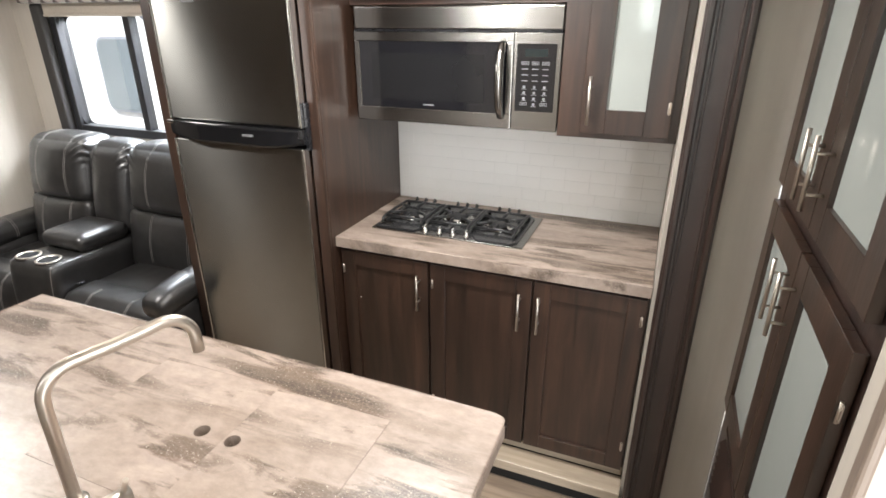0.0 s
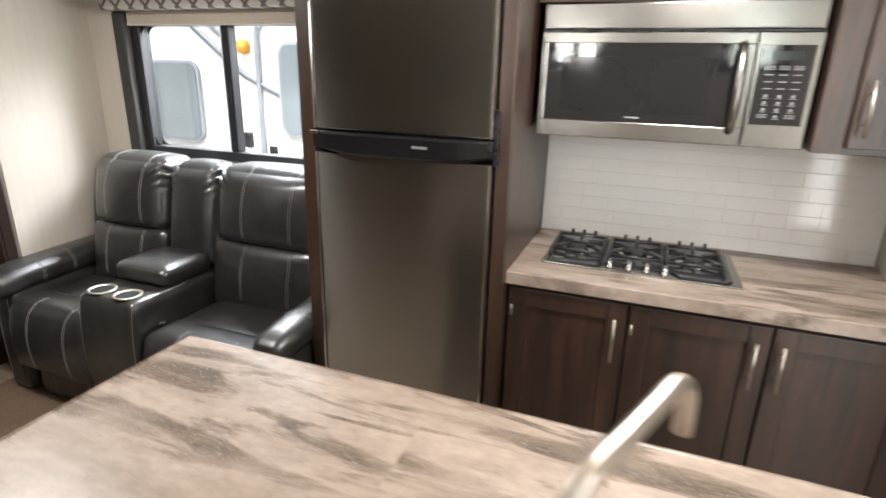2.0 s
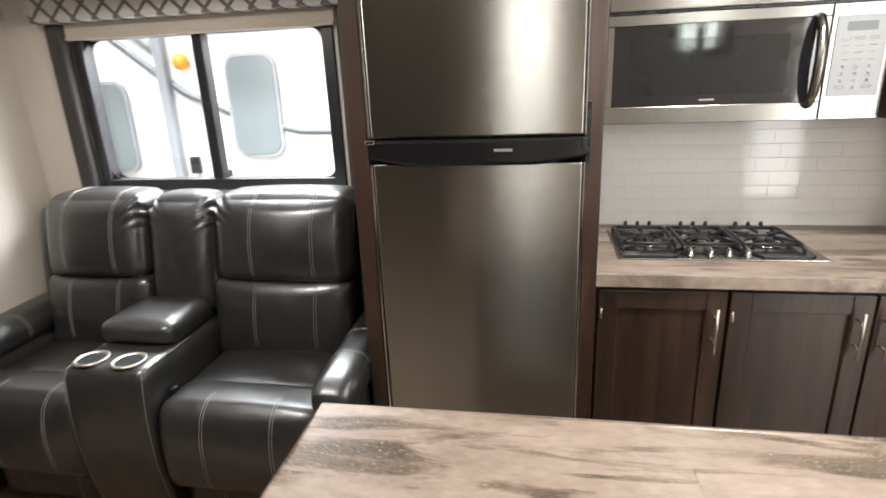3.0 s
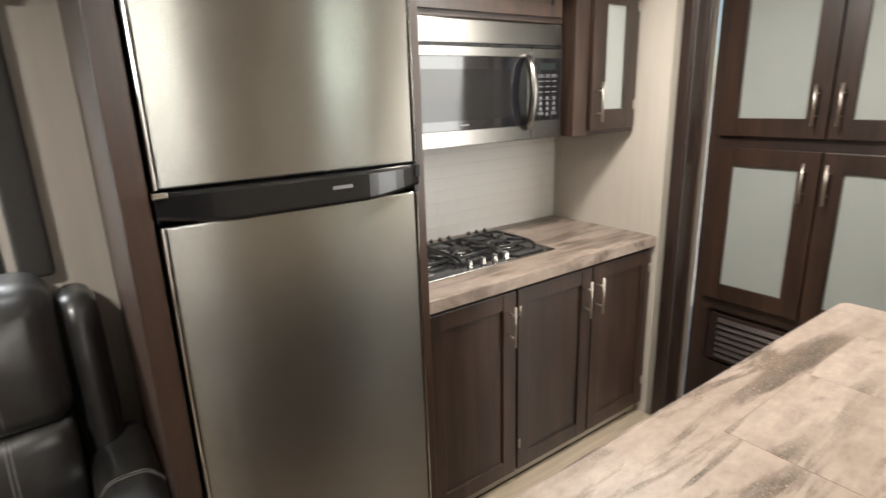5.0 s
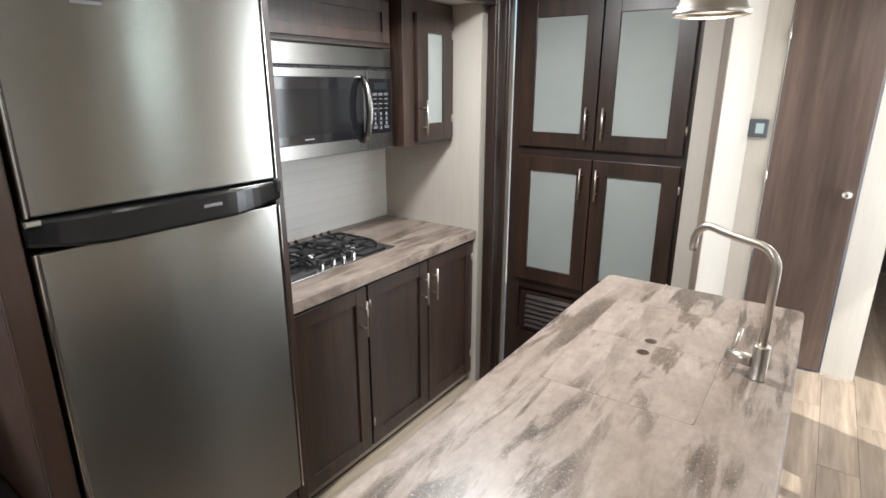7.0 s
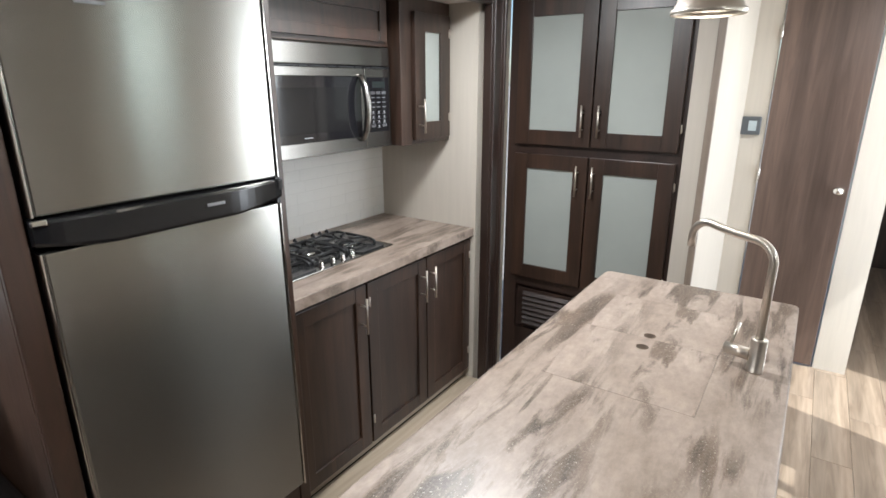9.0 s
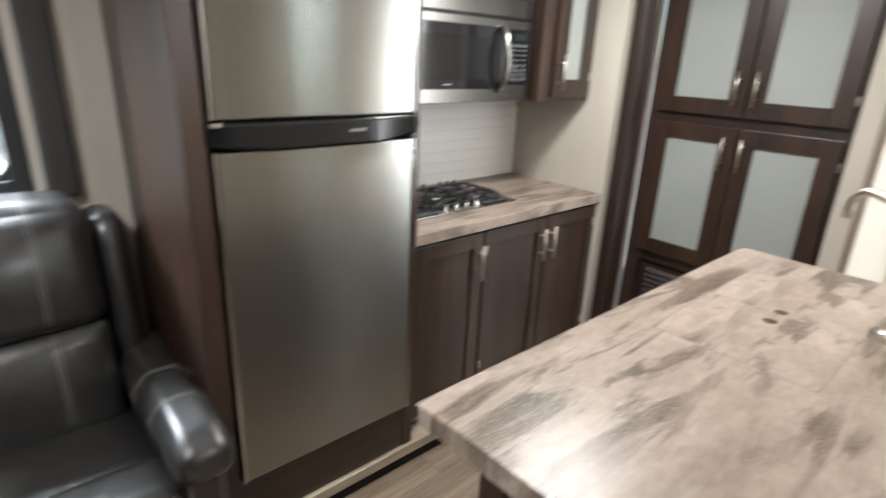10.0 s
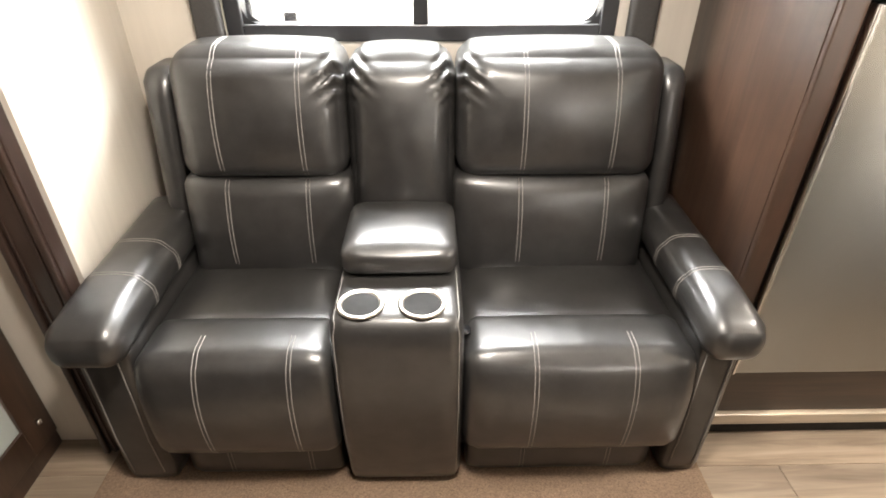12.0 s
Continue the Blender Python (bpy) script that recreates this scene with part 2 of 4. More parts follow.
# ---- building helpers ----
def box(bm, x0, x1, y0, y1, z0, z1, bevel=0.0, segments=2):
    g = bmesh.ops.create_cube(bm, size=1)["verts"]
    for v in g:
        v.co = Vector(((x0 + x1) / 2 + v.co.x * (x1 - x0), (y0 + y1) / 2 + v.co.y * (y1 - y0), (z0 + z1) / 2 + v.co.z * (z1 - z0)))
    if bevel > 0:
        edges = list({e for v in g for e in v.link_edges})
        bmesh.ops.bevel(bm, geom=edges, offset=bevel, segments=segments, profile=0.5, affect="EDGES")
    return bm


def boxed(x0, x1, y0, y1, z0, z1, bevel=0.0, segments=2):
    return box(bmesh.new(), x0, x1, y0, y1, z0, z1, bevel, segments)


def tube(bm, pts, r, seg=10, caps=True):
    pts = [Vector(p) for p in pts]
    rings, up = [], None
    for i, p in enumerate(pts):
        d = (pts[min(i + 1, len(pts) - 1)] - pts[max(i - 1, 0)]).normalized()
        if up is None:
            up = d.orthogonal().normalized()
        up = (up - d * up.dot(d)).normalized()
        side = d.cross(up)
        rr = r(i / (len(pts) - 1)) if callable(r) else r
        rings.append([bm.verts.new(p + rr * (math.cos(a) * up + math.sin(a) * side)) for a in (2 * math.pi * k / seg for k in range(seg))])
    for a, b in zip(rings, rings[1:]):
        for k in range(seg):
            f = bm.faces.new((a[k], a[(k + 1) % seg], b[(k + 1) % seg], b[k]))
            f.smooth = True
    if caps:
        bm.faces.new(rings[0][::-1])
        bm.faces.new(rings[-1])
    return bm


def lathe(bm, centre, profile, seg=28):
    """Turns (radius, height) pairs round a vertical axis."""
    c = Vector(centre)
    rings = [[bm.verts.new(c + Vector((r * math.cos(2 * math.pi * k / seg), r * math.sin(2 * math.pi * k / seg), z))) for k in range(seg)] for r, z in profile]
    for a, b in zip(rings, rings[1:]):
        for k in range(seg):
            bm.faces.new((a[k], a[(k + 1) % seg], b[(k + 1) % seg], b[k])).smooth = True
    return bm


def arc(centre, r, a0, a1, u, v, n=8):
    """Points on a circle's arc in the plane of the directions u and v."""
    c, u, v = Vector(centre), Vector(u), Vector(v)
    return [c + r * (math.cos(radians(a0 + (a1 - a0) * i / n)) * u + math.sin(radians(a0 + (a1 - a0) * i / n)) * v) for i in range(n + 1)]


ORIGIN = {}


def thing(name, base, label, category, group="", kind=""):
    ob = new(name)
    ob.location = base
    ob.empty_display_size = 0.05
    ORIGIN[ob] = Vector(base)
    return tagged(ob, label, category, group, kind)


def finish(name, bm, mat, origin):
    bmesh.ops.recalc_face_normals(bm, faces=bm.faces[:])
    bmesh.ops.translate(bm, verts=bm.verts[:], vec=-origin)
    me = bpy.data.meshes.new(name)
    bm.to_mesh(me)
    bm.free()
    me.materials.append(mat)
    return me


def part(name, bm, mat, parent, label="", smooth=False):
    o = ORIGIN[parent]
    me = finish(name, bm, mat, o)
    if smooth:
        me.shade_smooth()
    ob = new(name, me)
    ob.parent = parent
    ORIGIN[ob] = o
    return tagged(ob, label)


def solid(name, bm, mat, label, category, kind="", smooth=False, group=""):
    """A thing that is one mesh."""
    lo = [min(v.co[i] for v in bm.verts) for i in range(3)]
    hi = [max(v.co[i] for v in bm.verts) for i in range(3)]
    o = Vector(((lo[0] + hi[0]) / 2, (lo[1] + hi[1]) / 2, lo[2]))
    me = finish(name, bm, mat, o)
    if smooth:
        me.shade_smooth()
    ob = new(name, me)
    ob.location = o
    ORIGIN[ob] = o
    return tagged(ob, label, category, group, kind)


# a face's own axes: u to the right, w out of the face, v up
def facing_y(y0):
    return lambda u, w, v: Vector((u, y0 - w, v))


def facing_x(x0):
    return lambda u, w, v: Vector((x0 - w, -u, v))


def fbox(bm, at, u0, u1, w0, w1, v0, v1, bevel=0.0, segments=2):
    lo, hi = at(u0, w0, v0), at(u1, w1, v1)
    return box(bm, *[c for i in range(3) for c in (min(lo[i], hi[i]), max(lo[i], hi[i]))], bevel, segments)


def bar_handle(parent, at, u, v0, v1, w=0.0, name="handle"):
    bm = bmesh.new()
    tube(bm, [at(u, w + 0.032, v0), at(u, w + 0.032, v1)], 0.0046, 10)
    for v in (v0 + 0.032, v1 - 0.032):
        tube(bm, [at(u, w - 0.001, v), at(u, w + 0.031, v)], 0.0034, 8)
    return part(name, bm, NICKEL, parent, "brushed nickel bar handle")


def framed_door(parent, at, u0, u1, v0, v1, w, stile=0.062, panel=None, name="door", lower=None, label=""):
    """A shaker door: a frame of four rails proud of a recessed panel of wood or frosted glass."""
    t, lower = 0.02, lower or stile
    bm = bmesh.new()
    fbox(bm, at, u0, u0 + stile, w, w + t, v0, v1, 0.0016)
    fbox(bm, at, u1 - stile, u1, w, w + t, v0, v1, 0.0016)
    fbox(bm, at, u0 + stile, u1 - stile, w, w + t - 0.0008, v0, v0 + lower, 0.0012)
    fbox(bm, at, u0 + stile, u1 - stile, w, w + t - 0.0008, v1 - stile, v1, 0.0012)
    d = part(name, bm, WOOD, parent, label)
    bm = bmesh.new()
    fbox(bm, at, u0 + stile - 0.004, u1 - stile + 0.004, w + 0.003, w + 0.010, v0 + lower - 0.004, v1 - stile + 0.004)
    part("panel" if panel is None else "glass_panel", bm, panel or WOOD, d, "frosted glass panel" if panel else "recessed wood panel")
    return d


def hinge(parent, at, u, v, w):
    bm = bmesh.new()
    tube(bm, [at(u, w + 0.003, v - 0.019), at(u, w + 0.003, v + 0.019)], 0.0028, 8)
    fbox(bm, at, u - 0.005, u + 0.005, w - 0.0005, w + 0.0025, v - 0.016, v + 0.016, 0.0008, 1)
    return part("hinge", bm, NICKEL, parent, "small nickel hinge")


def structure(name, bm, mat, label, category):
    return solid(name, bm, mat, label, category, "structure")


# ---- the shell ----
Y_BACK, X_END, X_LEFT, Y_FRONT = 0.56, 1.155, -2.40, -0.04
Z_SLIDE, Z_CEIL = 1.93, 2.10
Y_REAR = -2.45

floor = structure("floor", boxed(-3.45, 5.0, Y_REAR - 0.05, 0.6, -0.08, -0.006), PLANK, "pale oak-look plank floor", "floor")
structure("ceiling", boxed(-3.45, 5.0, Y_REAR - 0.05, Y_FRONT + 0.04, Z_CEIL, Z_CEIL + 0.06), CEIL, "off-white panelled ceiling", "ceiling")
structure("ceiling_slide", boxed(X_LEFT - 0.05, X_END + 0.05, Y_FRONT + 0.04, Y_BACK + 0.06, Z_SLIDE, Z_SLIDE + 0.06), CEIL, "low off-white ceiling of the slide-out", "ceiling")

# back wall of the slide-out, with the window opening
WX0, WX1, WZ0, WZ1, WY = -2.085, -0.965, 1.085, 1.735, 0.53
bm = bmesh.new()
box(bm, X_LEFT - 0.05, WX0, WY, WY + 0.07, -0.006, Z_SLIDE)
box(bm, WX1, -0.70, WY, WY + 0.07, -0.006, Z_SLIDE)
box(bm, WX0, WX1, WY, WY + 0.07, -0.006, WZ0)
box(bm, WX0, WX1, WY, WY + 0.07, WZ1, Z_SLIDE)
structure("wall_slide_sofa", bm, WALL, "beige wallboard wall behind the sofa", "wall")
structure("wall_slide_kitchen", boxed(-0.70, X_END + 0.05, Y_BACK, Y_BACK + 0.07, -0.006, Z_SLIDE), WALL, "beige wallboard wall behind the kitchen", "wall")
structure("wall_slide_end", boxed(X_END, X_END + 0.05, Y_FRONT + 0.02, Y_BACK, -0.006, Z_SLIDE), WALL, "beige end wall of the slide-out", "wall")
structure("wall_slide_left", boxed(X_LEFT - 0.05, X_LEFT, Y_FRONT + 0.02, WY, -0.006, Z_SLIDE), WALL, "beige side wall of the slide-out", "wall")
# header over the slide-out opening, and the walls beside it
structure("wall_header", boxed(X_LEFT - 0.05, X_END + 0.24, Y_FRONT, Y_FRONT + 0.04, Z_SLIDE, Z_CEIL), WALL, "beige strip of wall over the slide-out", "wall")
structure("wall_front_left", boxed(-3.45, X_LEFT - 0.05, Y_FRONT, Y_FRONT + 0.05, -0.006, Z_CEIL), WALL, "beige wall beside the slide-out", "wall")
structure("wall_front_right", boxed(X_END + 0.05, 1.422, Y_FRONT, Y_FRONT + 0.05, -0.006, Z_CEIL), WALL, "narrow beige wall beside the pantry", "wall")
# rear wall with two small windows and the entry door
bm = bmesh.new()
RX0, RX1, RZ0, RZ1 = -0.44, -0.06, 1.58, 2.00
QX0, QX1 = 0.76, 1.16
DX0, DX1, DZ1 = 1.64, 2.36, 1.98
box(bm, -3.45, RX0, Y_REAR - 0.05, Y_REAR, -0.006, Z_CEIL)
box(bm, RX0, RX1, Y_REAR - 0.05, Y_REAR, -0.006, RZ0)
box(bm, RX0, RX1, Y_REAR - 0.05, Y_REAR, RZ1, Z_CEIL)
box(bm, RX1, QX0, Y_REAR - 0.05, Y_REAR, -0.006, Z_CEIL)
box(bm, QX0, QX1, Y_REAR - 0.05, Y_REAR, -0.006, RZ0)
box(bm, QX0, QX1, Y_REAR - 0.05, Y_REAR, RZ1, Z_CEIL)
box(bm, QX1, DX0, Y_REAR - 0.05, Y_REAR, -0.006, Z_CEIL)
box(bm, DX0, DX1, Y_REAR - 0.05, Y_REAR, DZ1, Z_CEIL)
box(bm, DX1, 5.0, Y_REAR - 0.05, Y_REAR, -0.006, Z_CEIL)
structure("wall_rear", bm, WALL, "beige wall with a window and the entry door opening", "wall")
structure("wall_left_end", boxed(-3.5, -3.45, Y_REAR, Y_FRONT + 0.05, -0.006, Z_CEIL), WALL, "beige end wall of the room", "wall")
# unseen dark panelling, added to keep the fridge's reflection dark
structure("unseen_rear_panel", boxed(-3.45, -0.48, Y_REAR, Y_REAR + 0.03, 0.0, Z_CEIL - 0.001), WOOD, "unseen dark wood panelling added so the fridge mirrors dark", "wall")
# bathroom wall with its door; passage beyond
X_BATH = 2.50
bm = bmesh.new()
box(bm, X_BATH, X_BATH + 0.05, -1.085, -0.40, -0.006, Z_CEIL)
box(bm, X_BATH, X_BATH + 0.05, -1.525, -1.085, 2.03, Z_CEIL)
box(bm, X_BATH, X_BATH + 0.05, -1.68, -1.525, -0.006, Z_CEIL)
structure("wall_bath", bm, WALL, "pale beige wall beside the bathroom door", "wall")
structure("wall_passage", boxed(X_BATH + 0.05, 4.95, -1.68, -1.63, -0.006, Z_CEIL), WALL, "beige wall of the passage", "wall")
structure("wall_right_end", boxed(4.95, 5.0, Y_REAR, -1.68, -0.006, Z_CEIL), WOOD, "dark wood end wall of the passage", "wall")

# slide-out trim: moulded dark boards
def trim_board(name, x0, x1):
    bm = bmesh.new()
    box(bm, x0, x1, -0.085, Y_FRONT - 0.002, 0, Z_SLIDE + 0.04, 0.004)
    box(bm, x0 + 0.004, x0 + 0.022, -0.098, -0.083, 0, Z_SLIDE + 0.04, 0.005)
    box(bm, x1 - 0.022, x1 - 0.004, -0.098, -0.083, 0, Z_SLIDE + 0.04, 0.005)
    box(bm, x0 + 0.03, x0 + 0.038, -0.090, -0.083, 0, Z_SLIDE + 0.04, 0.002)
    box(bm, x1 - 0.038, x1 - 0.03, -0.090, -0.083, 0, Z_SLIDE + 0.04, 0.002)
    return structure(name, bm, WOOD_TRIM, "dark espresso moulded trim round the slide-out opening", "trim")


trim_board("trim_right", 1.165, 1.285)
trim_board("trim_left", -2.51, -2.395)
bm = bmesh.new()
box(bm, -2.395, 1.165, -0.085, Y_FRONT - 0.002, Z_SLIDE - 0.015, Z_SLIDE + 0.06, 0.004)
box(bm, -2.395, 1.165, -0.096, -0.083, Z_SLIDE + 0.035, Z_SLIDE + 0.052, 0.004)
structure("trim_top", bm, WOOD_TRIM, "dark espresso moulded trim over the slide-out opening", "trim")

# slide-out floor edge under fridge and kitchen; its black also paints the shaded gap
structure("slide_floor", boxed(-0.70, X_END, -0.045, Y_BACK, -0.004, 0.052), BLACK_MATT, "black rubber-edged floor of the slide-out, its black also painting the shaded gap", "floor")
structure("slide_nosing", boxed(-0.70, X_END, -0.062, 0.03, 0.0525, 0.095, 0.004), PALE_WOOD, "pale oak strip along the slide-out floor", "trim")

# ---- outdoors ----
GROUND = plain("gravel_ground", (0.36, 0.33, 0.30), 0.9, 0.0, 0.4, 6)
structure("ground", boxed(-600, 600, -600, 600, -0.95, -0.9), GROUND, "pale gravel ground of the lot", "ground")
TRAILER = plain("white_trailer_skin", (0.80, 0.80, 0.79), 0.3, 0.0, 0.04, 3)
TRAILER_GLASS = plain("tinted_trailer_glass", (0.17, 0.20, 0.215), 0.1, 0.0, 0.1, 3)
TRAILER_TRIM = plain("grey_trailer_trim", (0.28, 0.30, 0.33), 0.4)
STRIPE = plain("grey_trailer_stripe", (0.16, 0.18, 0.21), 0.35)
TY = 1.67
trailer = thing("travel_trailer", (-2.5, TY + 1.2, -0.9), "white parked travel trailer with grey stripes and tinted windows", "trailer")
part("body", boxed(-8.0, 3.2, TY, TY + 2.4, -0.45, 2.5, 0.12, 4), TRAILER, trailer)


def rounded_plate(x0, x1, z0, z1, y0, y1, r, n=6):
    """An upright plate with rounded corners, facing along y."""
    bm = bmesh.new()
    ring = [p for cx, cz, a in ((x1 - r, z1 - r, 0), (x0 + r, z1 - r, 90), (x0 + r, z0 + r, 180), (x1 - r, z0 + r, 270)) for p in arc((cx, 0, cz), r, a, a + 90, (1, 0, 0), (0, 0, 1), n)]
    near, far = ([bm.verts.new((p.x, y, p.z)) for p in ring] for y in (y0, y1))
    bm.faces.new(near)
    bm.faces.new(far[::-1])
    for k in range(len(ring)):
        bm.faces.new((near[k], far[k], far[(k + 1) % len(ring)], near[(k + 1) % len(ring)]))
    return bm


def trailer_window(x0, x1, z0, z1):
    w = part("window", rounded_plate(x0, x1, z0, z1, TY - 0.028, TY - 0.002, 0.09), TRAILER_TRIM, trailer)
    part("pane", rounded_plate(x0 + 0.02, x1 - 0.02, z0 + 0.02, z1 - 0.02, TY - 0.034, TY - 0.029, 0.075), TRAILER_GLASS, w)


trailer_window(-3.27, -2.80, 0.97, 1.56)
trailer_window(-2.09, -1.75, 1.06, 1.69)
trailer_window(-1.20, -0.35, 1.02, 1.56)
trailer_window(0.6, 1.5, 1.02, 1.56)
bm = bmesh.new()
tube(bm, [(-2.26, TY - 0.02, -0.3), (-2.26, TY - 0.02, 1.70), *arc((-2.14, TY - 0.02, 1.72), 0.12, 180, 90, (1, 0, 0), (0, 0, 1), 6), *arc((-1.54, TY - 0.02, 1.72), 0.12, 90, 0, (1, 0, 0), (0, 0, 1), 6), (-1.42, TY - 0.02, -0.3)], 0.02, 8)
part("door_frame", bm, TRAILER_TRIM, trailer)
part("door_latch", boxed(-2.21, -2.15, TY - 0.03, TY - 0.002, 0.86, 0.98, 0.008), BLACK, trailer)
bm = bmesh.new()
tube(bm, [(-4.2, TY - 0.004, 2.35), (-3.4, TY - 0.004, 2.12), (-2.93, TY - 0.004, 1.885), (-2.57, TY - 0.004, 1.60), (-2.376, TY - 0.004, 1.46), (-2.0, TY - 0.004, 1.30), (-1.636, TY - 0.004, 1.215), (-1.4, TY - 0.004, 1.21), (3.0, TY - 0.004, 1.2)], 0.024, 6)
part("stripe", bm, STRIPE, trailer)
bm = bmesh.new()
tube(bm, [(-4.2, TY - 0.003, 2.48), (-3.2, TY - 0.003, 2.2), (-2.8, TY - 0.003, 1.95), (-2.5, TY - 0.003, 1.68)], lambda s: 0.11 * (1 - s) + 0.02, 6)
part("stripe", bm, plain("pale_trailer_stripe", (0.42, 0.44, 0.46), 0.35), trailer)
for x in (-2.50, 0.25):
    part("awning_arm", boxed(x - 0.03, x + 0.03, TY - 0.07, TY - 0.006, 0.1, 2.3, 0.01), TRAILER_TRIM, trailer)
part("awning_roll", tube(bmesh.new(), [(-6.5, TY - 0.09, 2.4), (2.6, TY - 0.09, 2.4)], 0.06, 10), TRAILER_TRIM, trailer)
part("porch_light", lathe(bmesh.new(), (-2.37, TY - 0.03, 1.656), [(0.0, -0.05), (0.04, -0.04), (0.05, 0.0), (0.04, 0.04), (0.0, 0.05)], 14), plain("amber_lens", (0.7, 0.33, 0.04), 0.3), trailer, "amber porch light")
part("step_light", boxed(-2.42, -2.36, TY - 0.05, TY - 0.002, 0.96, 1.07, 0.01), BLACK, trailer)
for x in (-6.0, 1.2):
    w = part("wheel", tube(bmesh.new(), [(x, TY - 0.02, -0.56), (x, TY + 0.2, -0.56)], 0.34, 24), BLACK_MATT, trailer)
    part("rim", tube(bmesh.new(), [(x, TY - 0.03, -0.56), (x, TY - 0.021, -0.56)], 0.2, 20), TRAILER, w)

# ---- windows ----
def slide_window(name, x0, x1, z0, z1, y, side, label, mullion):
    """An aluminium slider in its opening: dark frame, middle bar and two panes. side: +1 where the room lies towards -y."""
    win = thing(name, ((x0 + x1) / 2, y, z0), label, "window", "", "structure")
    bm = bmesh.new()
    f = 0.035
    for a, b, c, d in ((x0 - 0.012, x0 + f, z0 - 0.012, z1 + 0.012), (x1 - f, x1 + 0.012, z0 - 0.012, z1 + 0.012)):
        box(bm, a, b, y - 0.012 * side, y + 0.055 * side, c, d, 0.004)
    for c, d in ((z0 - 0.012, z0 + f), (z1 - f, z1 + 0.012)):
        box(bm, x0 + f, x1 - f, y - 0.0115 * side, y + 0.055 * side, c, d, 0.004)
    part("window_frame", bm, WINDOW_FRAME, win, "dark aluminium frame")
    bm = bmesh.new()
    box(bm, mullion - 0.022, mullion + 0.022, y - 0.004 * side, y + 0.05 * side, z0 + f, z1 - f, 0.004)
    box(bm, mullion - 0.012, mullion + 0.012, y - 0.011 * side, y - 0.0045 * side, z0 + f + 0.18, z0 + f + 0.32, 0.003)
    part("mullion", bm, WINDOW_FRAME, win)
    # rounded inner corners
    bm = bmesh.new()
    for cx, cz, a0, sx, sz in ((x0 + f, z0 + f, 180, 1, 1), (x1 - f, z0 + f, 270, -1, 1), (x0 + f, z1 - f, 90, 1, -1), (x1 - f, z1 - f, 0, -1, -1)):
        r = 0.05
        pts = arc((cx + sx * r, y, cz + sz * r), r, a0, a0 + 90, (1, 0, 0), (0, 0, 1), 6)
        corner = Vector((cx - sx * 0.004, y, cz - sz * 0.004))
        for yy in (y + 0.004 * side, y + 0.05 * side):
            vs = [bm.verts.new(Vector((p.x, yy, p.z))) for p in pts] + [bm.verts.new(Vector((corner.x, yy, corner.z)))]
            bm.faces.new(vs)
    part("corner", bm, WINDOW_FRAME, win)
    for a, b, dy in ((x0 + f, mullion, 0.030), (mullion, x1 - f, 0.022)):
        p = part("pane", boxed(a, b, *sorted((y + dy * side, y + (dy + 0.004) * side)), z0 + f, z1 - f), GLASS, win, "clear glass pane")
        p.visible_shadow = False
    return win


WINDOW_FRAME = plain("dark_window_frame", (0.035, 0.035, 0.037), 0.35, 0.3)
slide_window("window_1", WX0, WX1, WZ0, WZ1, WY, 1, "dark-framed sliding window over the sofa", -1.53)
slide_window("window_2", RX0, RX1, RZ0, RZ1, Y_REAR, -1, "small dark-framed window behind the island", -0.25)
slide_window("window_3", QX0, QX1, RZ0, RZ1, Y_REAR, -1, "small dark-framed window beside the entry door", 0.96)
# window valance with side legs
val = thing("window_valance", (-1.55, 0.47, 1.07), "padded window valance in grey lattice cloth with dark side legs", "valance")
part("header", boxed(-2.185, -0.838, 0.425, 0.527, 1.765, 1.915, 0.012, 3), VALANCE, val, "grey and white lattice cloth header", True)
part("leg", boxed(-2.178, -2.100, 0.478, 0.527, 1.065, 1.7645, 0.014, 3), PADDED, val, "dark padded side leg", True)
part("leg", boxed(-0.925, -0.845, 0.478, 0.527, 1.065, 1.7645, 0.014, 3), PADDED, val, "dark padded side leg", True)

shade = thing("roller_shade", (-1.53, 0.49, 1.69), "rolled-up pale beige window shade under the valance", "window shade")
SHADE = plain("pale_shade_cloth", (0.52, 0.46, 0.38), 0.8, 0.0, 0.15, 120)
part("cloth", boxed(-2.092, -0.935, 0.497, 0.500, 1.715, 1.7645), SHADE, shade)
part("bottom_bar", boxed(-2.092, -0.935, 0.490, 0.507, 1.700, 1.7148, 0.004), SHADE, shade)

# ---- kitchen in the slide-out ----

# refrigerator housing
housing = thing("fridge_housing", (-0.35, 0.2, 0.095), "dark-stained wood housing round the refrigerator", "cabinet")
part("side_panel", boxed(-0.715, -0.662, -0.055, 0.529, 0.096, Z_SLIDE - 0.002, 0.002), WOOD, housing)
part("stile", boxed(-0.7145, -0.662, -0.072, -0.0555, 0.096, Z_SLIDE - 0.016, 0.003), WOOD, housing)
part("side_panel", boxed(-0.046, -0.002, -0.035, Y_BACK - 0.001, 0.096, Z_SLIDE - 0.002, 0.002), WOOD, housing)
part("stile", boxed(-0.046, -0.0025, -0.05, -0.0355, 0.096, Z_SLIDE - 0.016, 0.003), WOOD, housing)
part("base_panel", boxed(-0.6615, -0.0465, -0.045, -0.025, 0.096, 0.285, 0.002), WOOD_H, housing)
part("top_panel", boxed(-0.6615, -0.0465, -0.055, -0.03, 1.872, Z_SLIDE - 0.016, 0.002), WOOD_H, housing)

fridge = thing("refrigerator", (-0.35, 0.2, 0.29), "two-door brushed stainless steel refrigerator with black handles", "refrigerator")
part("body", boxed(-0.655, -0.052, -0.028, 0.5, 0.29, 1.865, 0.004), BLACK, fridge, "black refrigerator cabinet")


